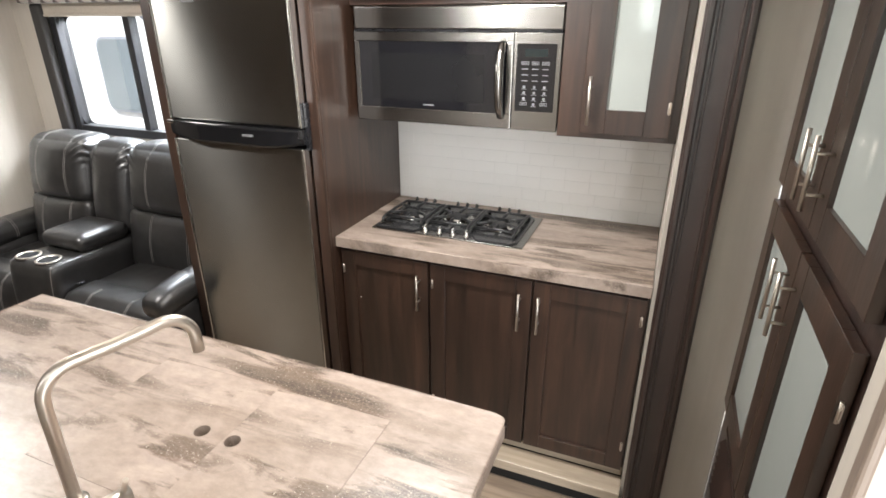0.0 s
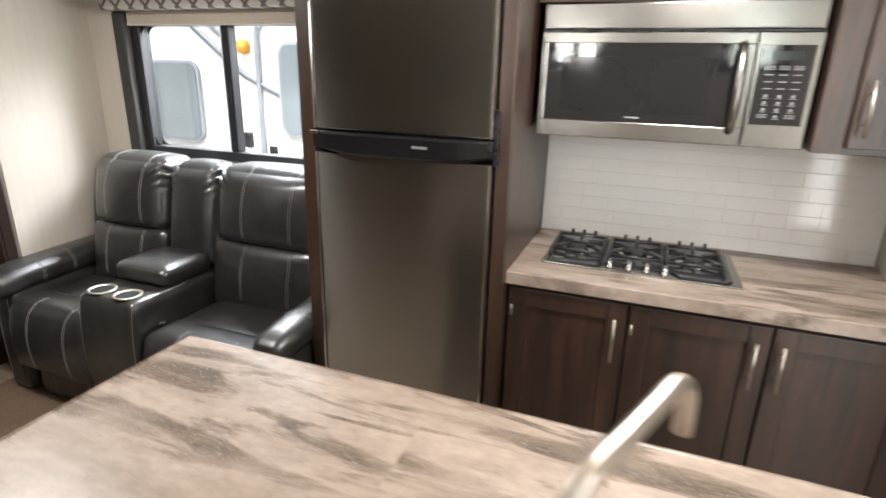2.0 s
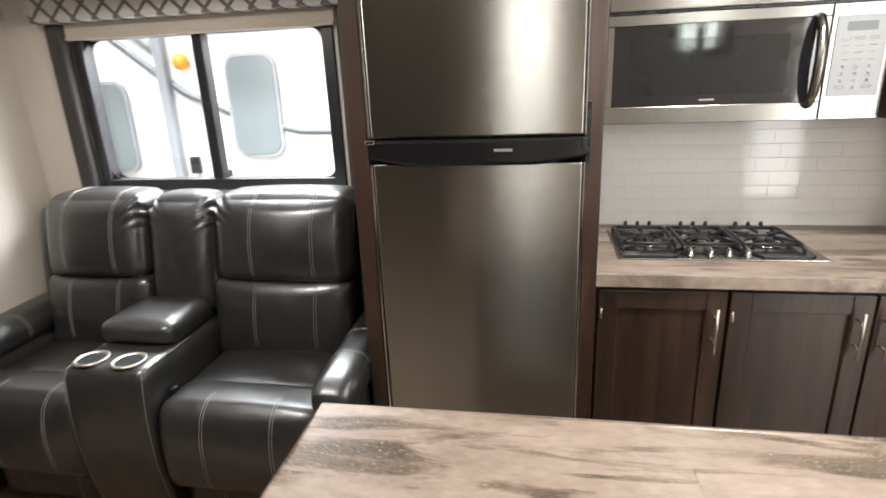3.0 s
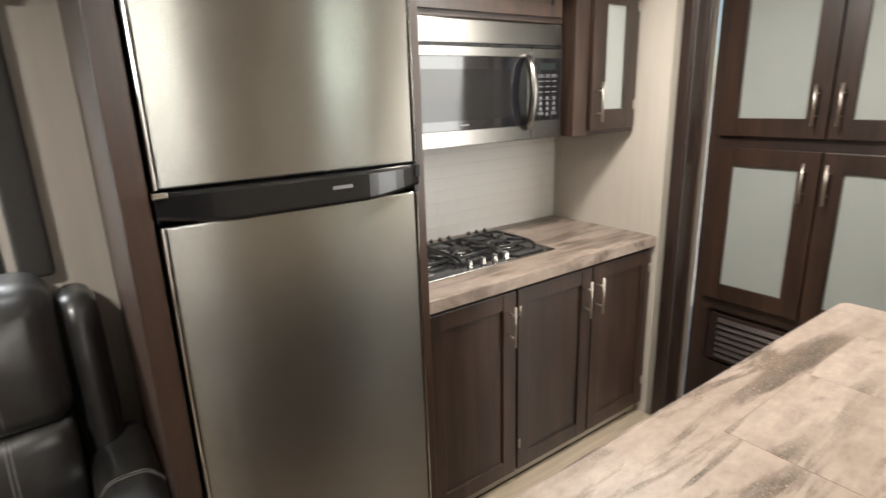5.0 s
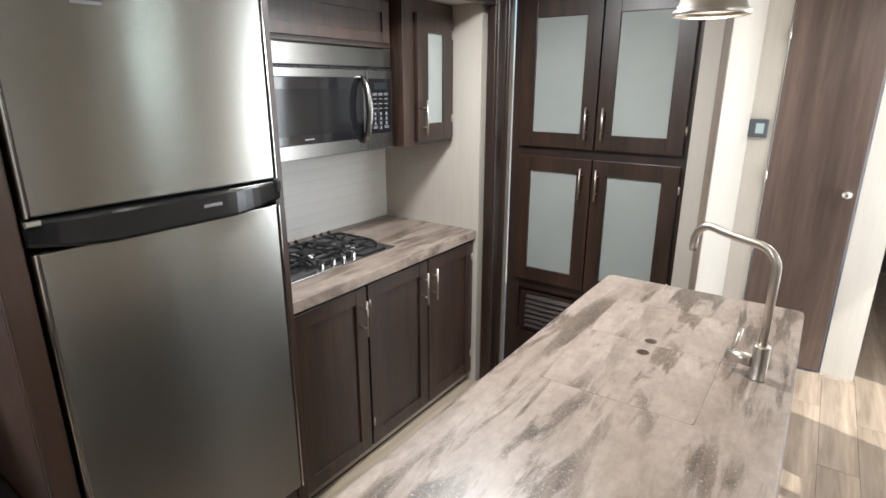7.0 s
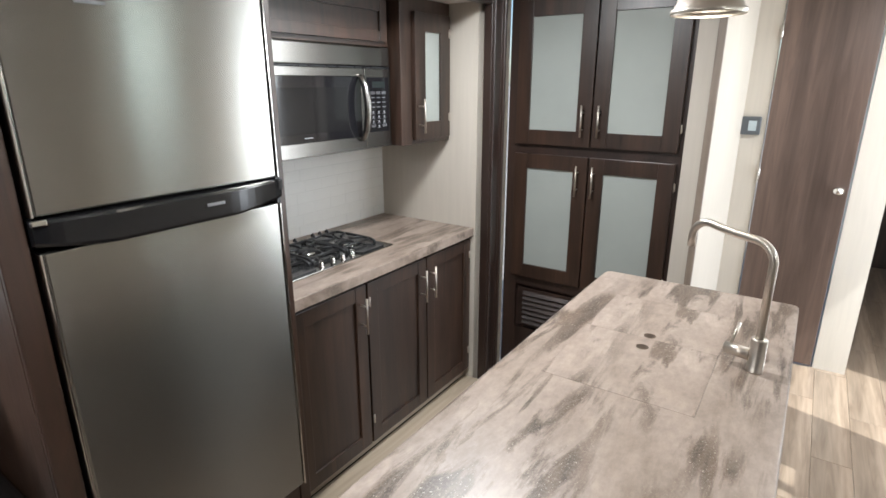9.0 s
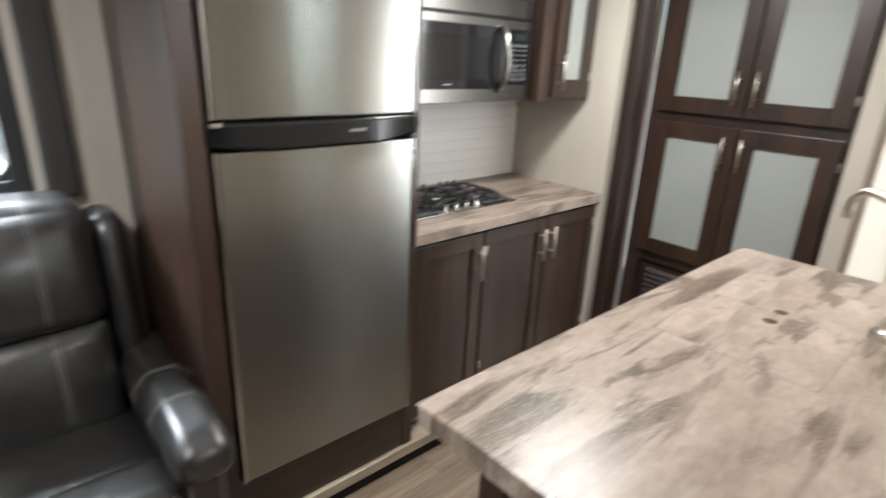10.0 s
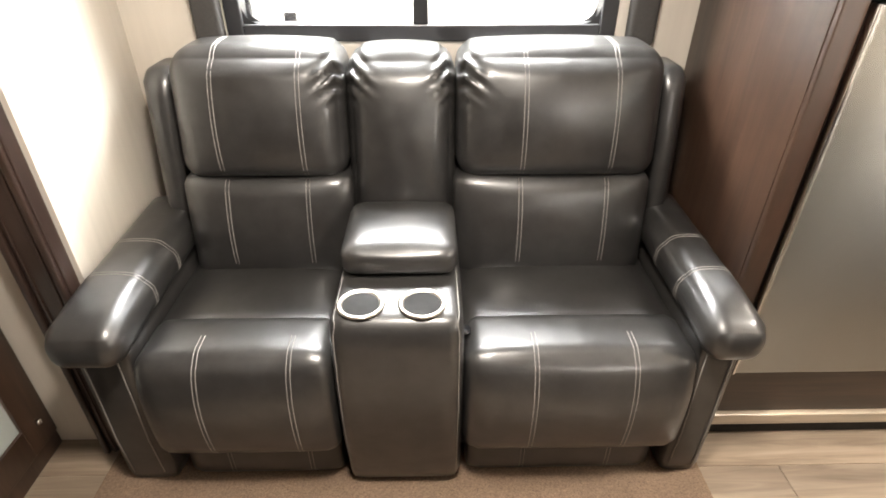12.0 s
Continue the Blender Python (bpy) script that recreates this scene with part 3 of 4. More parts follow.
def fridge_door(name, z0, z1):
    bm = boxed(-0.648, -0.056, -0.084, -0.031, z0, z1, 0.006, 3)
    d = part(name, bm, STEEL, fridge, "brushed stainless steel door")
    part("edge_trim", boxed(-0.655, -0.6485, -0.088, -0.031, z0, z1, 0.002), CHROME, d, "bright metal edge")
    part("edge_trim", boxed(-0.0555, -0.0505, -0.088, -0.031, z0, z1, 0.002), CHROME, d, "bright metal edge")
    return d


lower_door = fridge_door("lower_door", 0.295, 1.262)
upper_door = fridge_door("upper_door", 1.335, 1.86)
# black handle bar between the doors: straight above, bowed below
bm = bmesh.new()
N_H = 24
rows_h = []
for i in range(N_H + 1):
    s = i / N_H
    x = -0.657 + s * 0.61
    bow = 1 - (2 * s - 1) ** 2
    y_out = -0.090 - 0.020 * min(1, 4 * s * (1 - s) * 1.3) ** 0.8
    z_low = 1.276 - 0.018 * min(1, bow * 1.4)
    rows_h.append([bm.verts.new(c) for c in ((x, -0.03, 1.331), (x, y_out + 0.007, 1.331), (x, y_out + 0.002, 1.329), (x, y_out, 1.323), (x, y_out + 0.001, z_low + 0.010), (x, y_out + 0.004, z_low + 0.003), (x, y_out + 0.012, z_low), (x, -0.086, z_low + 0.004), (x, -0.03, 1.266))])
for a, b in zip(rows_h, rows_h[1:]):
    for k in range(9):
        bm.faces.new((a[k], a[(k + 1) % 9], b[(k + 1) % 9], b[k]))
bm.faces.new(rows_h[0])
bm.faces.new(rows_h[-1][::-1])
hb = part("handle", bm, GLOSS_BLACK, fridge, "glossy black bowed handle bar")
part("end_clip", boxed(-0.662, -0.632, -0.101, -0.093, 1.320, 1.333, 0.003), CHROME, hb)
part("end_clip", boxed(-0.062, -0.046, -0.096, -0.088, 1.300, 1.330, 0.003), BLACK_MATT, hb)
part("badge", boxed(-0.295, -0.245, -0.1122, -0.1098, 1.2965, 1.3045, 0.0008), PRINT, hb, "small grey badge")
part("badge", boxed(-0.505, -0.445, -0.0862, -0.0845, 1.740, 1.747), PRINT, upper_door, "small pale badge")
part("hinge_cap", boxed(-0.050, -0.036, -0.07, -0.052, 1.255, 1.42, 0.002), BLACK, fridge)

# base cabinet
base = thing("base_cabinet", (0.577, 0.28, 0.095), "dark-stained wood base cabinet with three shaker doors", "cabinet")
bm = boxed(0.0, 1.153, 0.022, 0.55, 0.1448, 0.8735, 0.001, 1)
part("carcass", bm, WOOD, base)
part("kickboard", boxed(0.0, 1.153, 0.032, 0.044, 0.096, 0.1445, 0.002), PALE_WOOD, base, "pale oak kickboard")
BY = facing_y(0.0195)
for u0, u1, hu, hgu in ((0.012, 0.380, 0.348, 0.02), (0.390, 0.771, 0.733, 0.398), (0.779, 1.146, 0.802, 1.136)):
    d = framed_door(base, BY, u0, u1, 0.15, 0.858, 0.0, 0.058)
    bar_handle(d, BY, hu, 0.672, 0.816, 0.02)
    for v in (0.26, 0.78):
        hinge(d, BY, hgu, v, 0.0195)

# worktop with its built-up front edge
worktop = thing("kitchen_worktop", (0.577, 0.28, 0.8745), "beige stone-pattern laminate worktop with dark streaks", "worktop")
part("slab", boxed(-0.0015, 1.1535, -0.0085, Y_BACK - 0.001, 0.8745, 0.914, 0.002, 2), STONE, worktop)
part("front_edge", boxed(-0.0015, 1.1535, -0.0125, -0.0087, 0.8725, 0.9135, 0.0016, 2), STONE, worktop)

# cooktop
cook = thing("gas_cooktop", (0.385, 0.235, 0.914), "black three-burner gas cooktop with cast iron grates", "cooktop")
CX0, CX1, CY0, CY1, CZ = 0.085, 0.70, 0.122, 0.47, 0.914
part("rim", boxed(CX0, CX1, CY0, CY1, CZ, CZ + 0.007, 0.003), STEEL_MW, cook, "thin stainless steel rim")
outline = [(CX0 + 0.012, CY0 + 0.012), (0.262, CY0 + 0.012), (0.285, CY0 + 0.052), (0.495, CY0 + 0.052), (0.518, CY0 + 0.012), (CX1 - 0.05, CY0 + 0.012), (CX1 - 0.028, CY0 + 0.034), (CX1 - 0.028, CY1 - 0.030), (CX1 - 0.05, CY1 - 0.010), (CX0 + 0.03, CY1 - 0.010), (CX0 + 0.012, CY1 - 0.026)]
bm = bmesh.new()
low = [bm.verts.new((x, y, CZ + 0.0072)) for x, y in outline]
top = [bm.verts.new((x, y, CZ + 0.013)) for x, y in outline]
bm.faces.new(top)
for k in range(len(outline)):
    bm.faces.new((low[k], low[(k + 1) % len(low)], top[(k + 1) % len(low)], top[k]))
part("tray", bm, ENAMEL, cook, "black enamel burner tray")
for bx, by, r in ((0.187, 0.285, 0.042), (0.380, 0.325, 0.05), (0.565, 0.285, 0.042)):
    b = part("burner", lathe(bmesh.new(), (bx, by, CZ + 0.0135), [(0.0, 0.0), (r + 0.016, 0.0), (r + 0.012, 0.003), (r, 0.004), (r, 0.008), (0.0, 0.008)], 28), CHROME, cook, "bright metal burner ring")
    part("cap", lathe(bmesh.new(), (bx, by, CZ + 0.0216), [(0.0, 0.0), (r * 0.82, 0.0), (r * 0.86, 0.002), (r * 0.8, 0.005), (0.0, 0.006)], 28), IRON, b, "black burner cap")
for gx in (0.187, 0.380, 0.565):
    bm = bmesh.new()
    h, zt = 0.085, CZ + 0.031
    y0, y1, ym = CY0 + 0.045, CY1 - 0.022, 0.30
    for x in (gx - h, gx + h):
        tube(bm, [(x, y0 + 0.02, CZ + 0.014), (x, y0 + 0.02, zt - 0.008), (x, y0 + 0.045, zt - 0.001), (x, ym, zt), (x, y1 - 0.045, zt - 0.001), (x, y1 - 0.012, zt - 0.008), (x, y1 - 0.012, CZ + 0.014)], 0.0062, 8)
    for y in (y0 + 0.05, y1 - 0.03):
        tube(bm, [(gx - h, y, zt - 0.004), (gx, y, zt - 0.002), (gx + h, y, zt - 0.004)], 0.0058, 8)
    # fingers bend in towards the burner
    for sx in (-1, 1):
        for yy, ye in ((ym - 0.05, ym - 0.02), (ym + 0.06, ym + 0.03)):
            tube(bm, [(gx + sx * h, yy, zt - 0.002), (gx + sx * h * 0.7, (yy + ye) / 2, zt + 0.001), (gx + sx * 0.028, ye, zt + 0.001)], 0.006, 8)
    for yy, ye in ((y0 + 0.05, ym - 0.035), (y1 - 0.03, ym + 0.045)):
        tube(bm, [(gx, yy, zt - 0.002), (gx, (yy + ye) / 2, zt + 0.001), (gx, ye, zt + 0.001)], 0.006, 8)
    # raised stubs along the back
    for k in range(3):
        x = gx - 0.042 + 0.042 * k
        tube(bm, [(x, y1 - 0.03, zt - 0.004), (x, y1 - 0.016, zt + 0.012), (x, y1 - 0.010, zt + 0.002)], 0.006, 8)
    part("grate", bm, IRON, cook, "black cast iron grate")
for kx in (0.305, 0.365, 0.42, 0.475):
    k = part("knob", lathe(bmesh.new(), (kx, CY0 + 0.03, CZ + 0.0068), [(0.0, 0.0), (0.0135, 0.0), (0.0125, 0.004), (0.0095, 0.007), (0.0085, 0.018), (0.007, 0.021), (0.0, 0.021)], 20), CHROME, cook, "chrome control knob")
    part("pointer", boxed(kx - 0.003, kx + 0.003, CY0 + 0.018, CY0 + 0.042, CZ + 0.0272, CZ + 0.033, 0.002), CHROME, k)
part("spark_button", boxed(0.105, 0.155, CY0 + 0.028, CY0 + 0.075, CZ + 0.0135, CZ + 0.0155, 0.0008), STEEL_MW, cook, "small steel plate")

# over-range microwave
MX0, MX1, MZ0, MZ1, MY = 0.022, 0.778, 1.334, 1.728, 0.178
mw = thing("microwave_oven", (0.4, 0.38, MZ0), "stainless steel over-range microwave with a black glass door", "microwave")
part("body", boxed(MX0 + 0.003, MX1 - 0.003, MY + 0.042, Y_BACK - 0.001, MZ0 + 0.004, MZ1 - 0.004, 0.003), BLACK, mw, "black microwave casing")
MF = facing_y(MY + 0.04)
part("vent_panel", fbox(bmesh.new(), MF, MX0, MX1, 0.0, 0.036, 1.652, MZ1, 0.006, 3), STEEL_MW, mw, "stainless steel vent panel")
part("vent_lip", fbox(bmesh.new(), MF, MX0 + 0.005, MX1 - 0.005, 0.028, 0.044, 1.6455, 1.6515, 0.001, 1), BLACK, mw)
bm = bmesh.new()
dx1 = 0.618
for a in ((MX0, dx1, MZ0, 1.385), (MX0, dx1, 1.614, 1.645), (MX0, MX0 + 0.02, 1.385, 1.614), (0.598, dx1, 1.385, 1.614)):
    fbox(bm, MF, a[0], a[1], 0.0, 0.040, a[2], a[3], 0.002)
mdoor = part("door", bm, STEEL_MW, mw, "stainless steel door frame")
part("door_glass", fbox(bmesh.new(), MF, MX0 + 0.0205, 0.5975, 0.0, 0.0385, 1.3855, 1.6135), BLACK_GLASS, mdoor, "glossy black door glass")
part("inner_window", fbox(bmesh.new(), MF, 0.09, 0.52, 0.0387, 0.0392, 1.415, 1.575), plain("smoked_window", (0.014, 0.014, 0.015), 0.06, 0.0, 0.05, 4), mdoor, "smoked inner window")
part("badge", fbox(bmesh.new(), MF, 0.292, 0.334, 0.0387, 0.0393, 1.398, 1.403), PRINT, mdoor, "small grey badge")
part("handle", tube(bmesh.new(), [MF(0.585, 0.03, 1.372), MF(0.585, 0.052, 1.378), MF(0.585, 0.072, 1.41), MF(0.585, 0.082, 1.46), MF(0.585, 0.085, 1.495), MF(0.585, 0.082, 1.53), MF(0.585, 0.072, 1.58), MF(0.585, 0.052, 1.612), MF(0.585, 0.03, 1.618)], lambda s: 0.009 + 0.006 * math.sin(math.pi * s), 14), STEEL_MW, mdoor, "bowed steel handle")
panel = part("control_panel", fbox(bmesh.new(), MF, dx1 + 0.003, MX1, 0.0, 0.040, MZ0, 1.645, 0.002), STEEL_MW, mw, "stainless steel control panel")
part("keypad", fbox(bmesh.new(), MF, 0.632, 0.762, 0.0402, 0.0422, 1.398, 1.612, 0.0009, 1), BLACK_GLASS, panel, "black keypad")
part("display", fbox(bmesh.new(), MF, 0.66, 0.735, 0.0424, 0.0428, 1.572, 1.596), plain("dim_display", (0.02, 0.025, 0.025), 0.1), panel)
for r in range(8):
    for c in range(3):
        u, v = 0.650 + 0.034 * c, 1.548 - 0.0185 * r
        bm = bmesh.new()
        if r in (0, 7) and not (r == 7 and c == 1):
            for q in ((u, u + 0.024, v + 0.0075, v + 0.009), (u, u + 0.024, v - 0.001, v + 0.0005), (u, u + 0.0014, v, v + 0.009), (u + 0.0226, u + 0.024, v, v + 0.009)):
                fbox(bm, MF, q[0], q[1], 0.0424, 0.0428, q[2], q[3])
            fbox(bm, MF, u + 0.004, u + 0.020, 0.0424, 0.0428, v + 0.003, v + 0.0048)
        elif r < 4:
            fbox(bm, MF, u + 0.002, u + 0.022, 0.0424, 0.0428, v + 0.003, v + 0.0055)
        else:
            fbox(bm, MF, u + 0.008, u + 0.016, 0.0424, 0.0428, v - 0.001, v + 0.007)
            fbox(bm, MF, u + 0.003, u + 0.021, 0.0424, 0.0428, v - 0.0045, v - 0.003)
        part("key_print", bm, PRINT, panel)

# wall cabinets
over = thing("wall_cabinet", (0.4, 0.38, 1.73), "dark-stained wood wall cabinet over the microwave", "cabinet")
part("body", boxed(0.001, 0.7875, 0.195, Y_BACK - 0.001, 1.7305, Z_SLIDE - 0.002, 0.002), WOOD_H, over)
framed_door(over, facing_y(0.1945), 0.03, 0.76, 1.748, 1.90, 0.0, 0.04)
uc = thing("wall_cabinet", (0.97, 0.36, 1.333), "dark-stained wood wall cabinet with a frosted glass door", "cabinet")
part("body", boxed(0.7895, 1.152, 0.132, Y_BACK - 0.001, 1.333, Z_SLIDE - 0.002, 0.002), WOOD, uc)
UF = facing_y(0.1315)
d = framed_door(uc, UF, 0.865, 1.128, 1.352, 1.872, 0.0, 0.074, FROST)
bar_handle(d, UF, 0.888, 1.382, 1.526, 0.02)
for v in (1.44, 1.80):
    hinge(d, UF, 1.120, v, 0.0195)

# ---- pantry ----
XP = 1.424
PF = facing_x(XP)
pantry = thing("pantry_cabinet", (1.6, -0.48, 0.0), "tall dark wood pantry with four frosted glass doors", "pantry")
bm = bmesh.new()
fbox(bm, PF, 0.045, 0.118, -0.022, 0.0, 0.0, Z_CEIL - 0.002, 0.001)
fbox(bm, PF, 0.835, 0.872, -0.022, 0.0, 0.0, Z_CEIL - 0.002, 0.001)
fbox(bm, PF, 0.118, 0.835, -0.022, -0.0005, 1.19, 1.32)
fbox(bm, PF, 0.118, 0.835, -0.022, -0.0005, 0.565, 0.65)
fbox(bm, PF, 0.118, 0.835, -0.022, -0.0005, 0.0, 0.32)
fbox(bm, PF, 0.118, 0.835, -0.022, -0.0005, 1.93, Z_CEIL - 0.002)
part("face_frame", bm, WOOD_TRIM, pantry)
part("carcass", fbox(bmesh.new(), PF, 0.045, 0.872, -0.55, -0.0225, 0.0, Z_CEIL - 0.002), WOOD_TRIM, pantry)
for u0, u1, v0, v1, hu, hv, hgu in ((0.096, 0.471, 1.306, 1.95, 0.435, (1.353, 1.494), None), (0.478, 0.853, 1.306, 1.95, 0.512, (1.353, 1.494), 0.856),
                                    (0.096, 0.471, 0.620, 1.259, 0.429, (1.077, 1.221), None), (0.478, 0.853, 0.620, 1.259, 0.505, (1.077, 1.221), 0.856)):
    d = framed_door(pantry, PF, u0, u1, v0, v1, 0.0015, 0.069, FROST)
    bar_handle(d, PF, hu, hv[0], hv[1], 0.0215)
    if hgu:
        for v in (v0 + 0.10, v1 - 0.10):
            hinge(d, PF, hgu, v, 0.012)
vent = part("vent_panel", fbox(bmesh.new(), PF, 0.14, 0.80, -0.001, 0.006, 0.335, 0.55, 0.001), WOOD_TRIM, pantry, "dark louvred vent panel")
for k in range(7):
    bm = bmesh.new()
    v = 0.352 + 0.027 * k
    a, b = PF(0.17, 0.006, v), PF(0.77, 0.006, v)
    vs = [bm.verts.new(PF(u, w, vv)) for u in (0.17, 0.77) for w, vv in ((0.0065, v), (0.018, v), (0.020, v + 0.003), (0.0065, v + 0.02))]
    for k2 in range(4):
        bm.faces.new((vs[k2], vs[(k2 + 1) % 4], vs[4 + (k2 + 1) % 4], vs[4 + k2]))
    bm.faces.new(vs[:4])
    bm.faces.new(vs[4:])
    part("slat", bm, WOOD_TRIM, vent)
# beige return beside the pantry
structure("wall_return", boxed(XP, X_BATH, -0.967, -0.8725, -0.006, Z_CEIL), WALL, "beige wall return beside the pantry", "wall")
structure("trim_corner", boxed(XP - 0.016, XP - 0.0002, -0.975, -0.945, 0, Z_CEIL, 0.005), wood("greige_moulding", (0.24, 0.19, 0.15), (0.36, 0.29, 0.24)), "greige corner moulding", "trim")

# bathroom door, thermostat
bath = thing("door_1", (X_BATH, -1.3, 0.01), "closed brown wood-look bathroom door", "door", "", "structure")
part("leaf", boxed(X_BATH - 0.012, X_BATH + 0.03, -1.515, -1.092, 0.012, 2.022, 0.003), DOOR_WOOD, bath)
kn = part("door_handle", tube(bmesh.new(), [(X_BATH - 0.012, -1.468, 1.046), (X_BATH - 0.05, -1.468, 1.046)], 0.012, 12), CHROME, bath, "chrome knob")
part("knob", lathe(bmesh.new(), (X_BATH - 0.062, -1.468, 1.024), [(0.0, 0.0), (0.014, 0.002), (0.025, 0.012), (0.027, 0.022), (0.025, 0.032), (0.014, 0.042), (0.0, 0.044)], 18), CHROME, kn)
for v in (0.25, 1.1, 1.85):
    part("hinge", tube(bmesh.new(), [(X_BATH - 0.014, -1.090, v - 0.04), (X_BATH - 0.014, -1.090, v + 0.04)], 0.006, 8), CHROME, bath)
thermo = thing("thermostat", (X_BATH - 0.01, -1.014, 1.31), "small dark wall thermostat with a pale display", "thermostat")
part("casing", boxed(X_BATH - 0.026, X_BATH - 0.001, -1.062, -0.966, 1.312, 1.412, 0.006), plain("grey_casing", (0.10, 0.11, 0.12), 0.4), thermo)
part("display", boxed(X_BATH - 0.0285, X_BATH - 0.0265, -1.042, -1.002, 1.335, 1.39, 0.0008), plain("pale_display", (0.45, 0.52, 0.55), 0.2), thermo, "pale display")

# ---- island ----
IX0, IX1, IY0, IY1 = -0.571, 0.897, -1.370, -0.757
island = thing("kitchen_island", (0.2, -1.05, 0.0), "dark-stained wood kitchen island cabinet", "island")
bm = boxed(-0.42, 0.83, -1.30, -0.80, 0.0, 0.873, 0.003)
part("carcass", bm, WOOD, island)
IF = facing_x(-0.4205)
bm = bmesh.new()
for u0, u1, v0, v1 in ((0.80, 0.86, 0.0, 0.872), (1.24, 1.30, 0.0, 0.872), (0.86, 1.24, 0.79, 0.872), (0.86, 1.24, 0.0, 0.10)):
    fbox(bm, IF, u0, u1, 0.0, 0.018, v0, v1, 0.002)
part("end_frame", bm, WOOD, island)
bm = bmesh.new()
for x0, x1 in ((-0.42, -0.36), (0.18, 0.24), (0.77, 0.83)):
    box(bm, x0, x1, -0.7995, -0.782, 0.0, 0.872, 0.002)
for z0, z1 in ((0.79, 0.871), (0.0, 0.10)):
    for x0, x1 in ((-0.36, 0.18), (0.24, 0.77)):
        box(bm, x0, x1, -0.7995, -0.783, z0, z1, 0.002)
part("side_frame", bm, WOOD, island)

# worktop of the island with the sink cut-out
SX0, SX1, SY0, SY1 = 0.062, 0.674, -1.211, -0.861
bm = bmesh.new()
xs, ys = (IX0, SX0, SX1, IX1), (IY0, SY0, SY1, IY1)
grid_v = {}
for zi, z in enumerate((0.8745, 0.914)):
    for i, x in enumerate(xs):
        for j, y in enumerate(ys):
            grid_v[i, j, zi] = bm.verts.new((x, y, z))
for zi in (0, 1):
    for i in range(3):
        for j in range(3):
            if (i, j) != (1, 1):
                bm.faces.new([grid_v[a, b, zi] for a, b in ((i, j), (i + 1, j), (i + 1, j + 1), (i, j + 1))])
for i in range(3):
    for j in (0, 3):
        bm.faces.new([grid_v[i, j, 0], grid_v[i + 1, j, 0], grid_v[i + 1, j, 1], grid_v[i, j, 1]])
        bm.faces.new([grid_v[j, i, 0], grid_v[j, i + 1, 0], grid_v[j, i + 1, 1], grid_v[j, i, 1]])
for a, b in (((1, 1), (2, 1)), ((2, 1), (2, 2)), ((2, 2), (1, 2)), ((1, 2), (1, 1))):
    bm.faces.new([grid_v[(*a, 0)], grid_v[(*b, 0)], grid_v[(*b, 1)], grid_v[(*a, 1)]])
corner = [e for e in bm.edges if abs(e.verts[0].co.z - e.verts[1].co.z) > 0.01 and e.verts[0].co.x in (IX0, IX1) or abs(e.verts[0].co.z - e.verts[1].co.z) > 0.01 and abs(e.verts[0].co.x - IX1) < 1e-4]
bmesh.ops.bevel(bm, geom=[e for e in corner if min(abs(e.verts[0].co.y - IY0), abs(e.verts[0].co.y - IY1)) < 1e-4], offset=0.022, segments=5, profile=0.5, affect="EDGES")
rim_e = [e for e in bm.edges if all(abs(v.co.z - 0.914) < 1e-4 for v in e.verts) and len(e.link_faces) == 2 and abs(e.link_faces[0].normal.z - e.link_faces[1].normal.z) > 0.5]
hole_e = [e for e in rim_e if all(SX0 - 0.001 < v.co.x < SX1 + 0.001 and SY0 - 0.001 < v.co.y < SY1 + 0.001 for v in e.verts)]
outer_e = [e for e in rim_e if e not in hole_e]
bmesh.ops.bevel(bm, geom=outer_e, offset=0.004, segments=2, profile=0.5, affect="EDGES")
itop = thing("island_worktop", ((IX0 + IX1) / 2, (IY0 + IY1) / 2, 0.8745), "beige stone-pattern laminate island worktop with brown streaks", "worktop")
part("slab", bm, STONE, itop)
part("edge_band", boxed(IX1 - 0.0005, IX1 + 0.0012, IY0 + 0.026, IY1 - 0.026, 0.8775, 0.9085, 0.0005, 1), STONE, itop)
part("edge_band", boxed(IX0 + 0.026, IX1 - 0.026, IY1 - 0.0005, IY1 + 0.0012, 0.8775, 0.9085, 0.0005, 1), STONE, itop)
part("edge_band", boxed(IX0 + 0.026, IX1 - 0.026, IY0 - 0.0012, IY0 + 0.0005, 0.8775, 0.9085, 0.0005, 1), STONE, itop)
# thin near-black plate paints the shade seen through the finger holes
sink = solid("sink_shade_plate", boxed(SX0 - 0.012, SX1 + 0.012, SY0 - 0.012, SY1 + 0.012, 0.8735, 0.8742), WELL_SHADE, "near-black plate painting the shade in the covered sink", "sink")


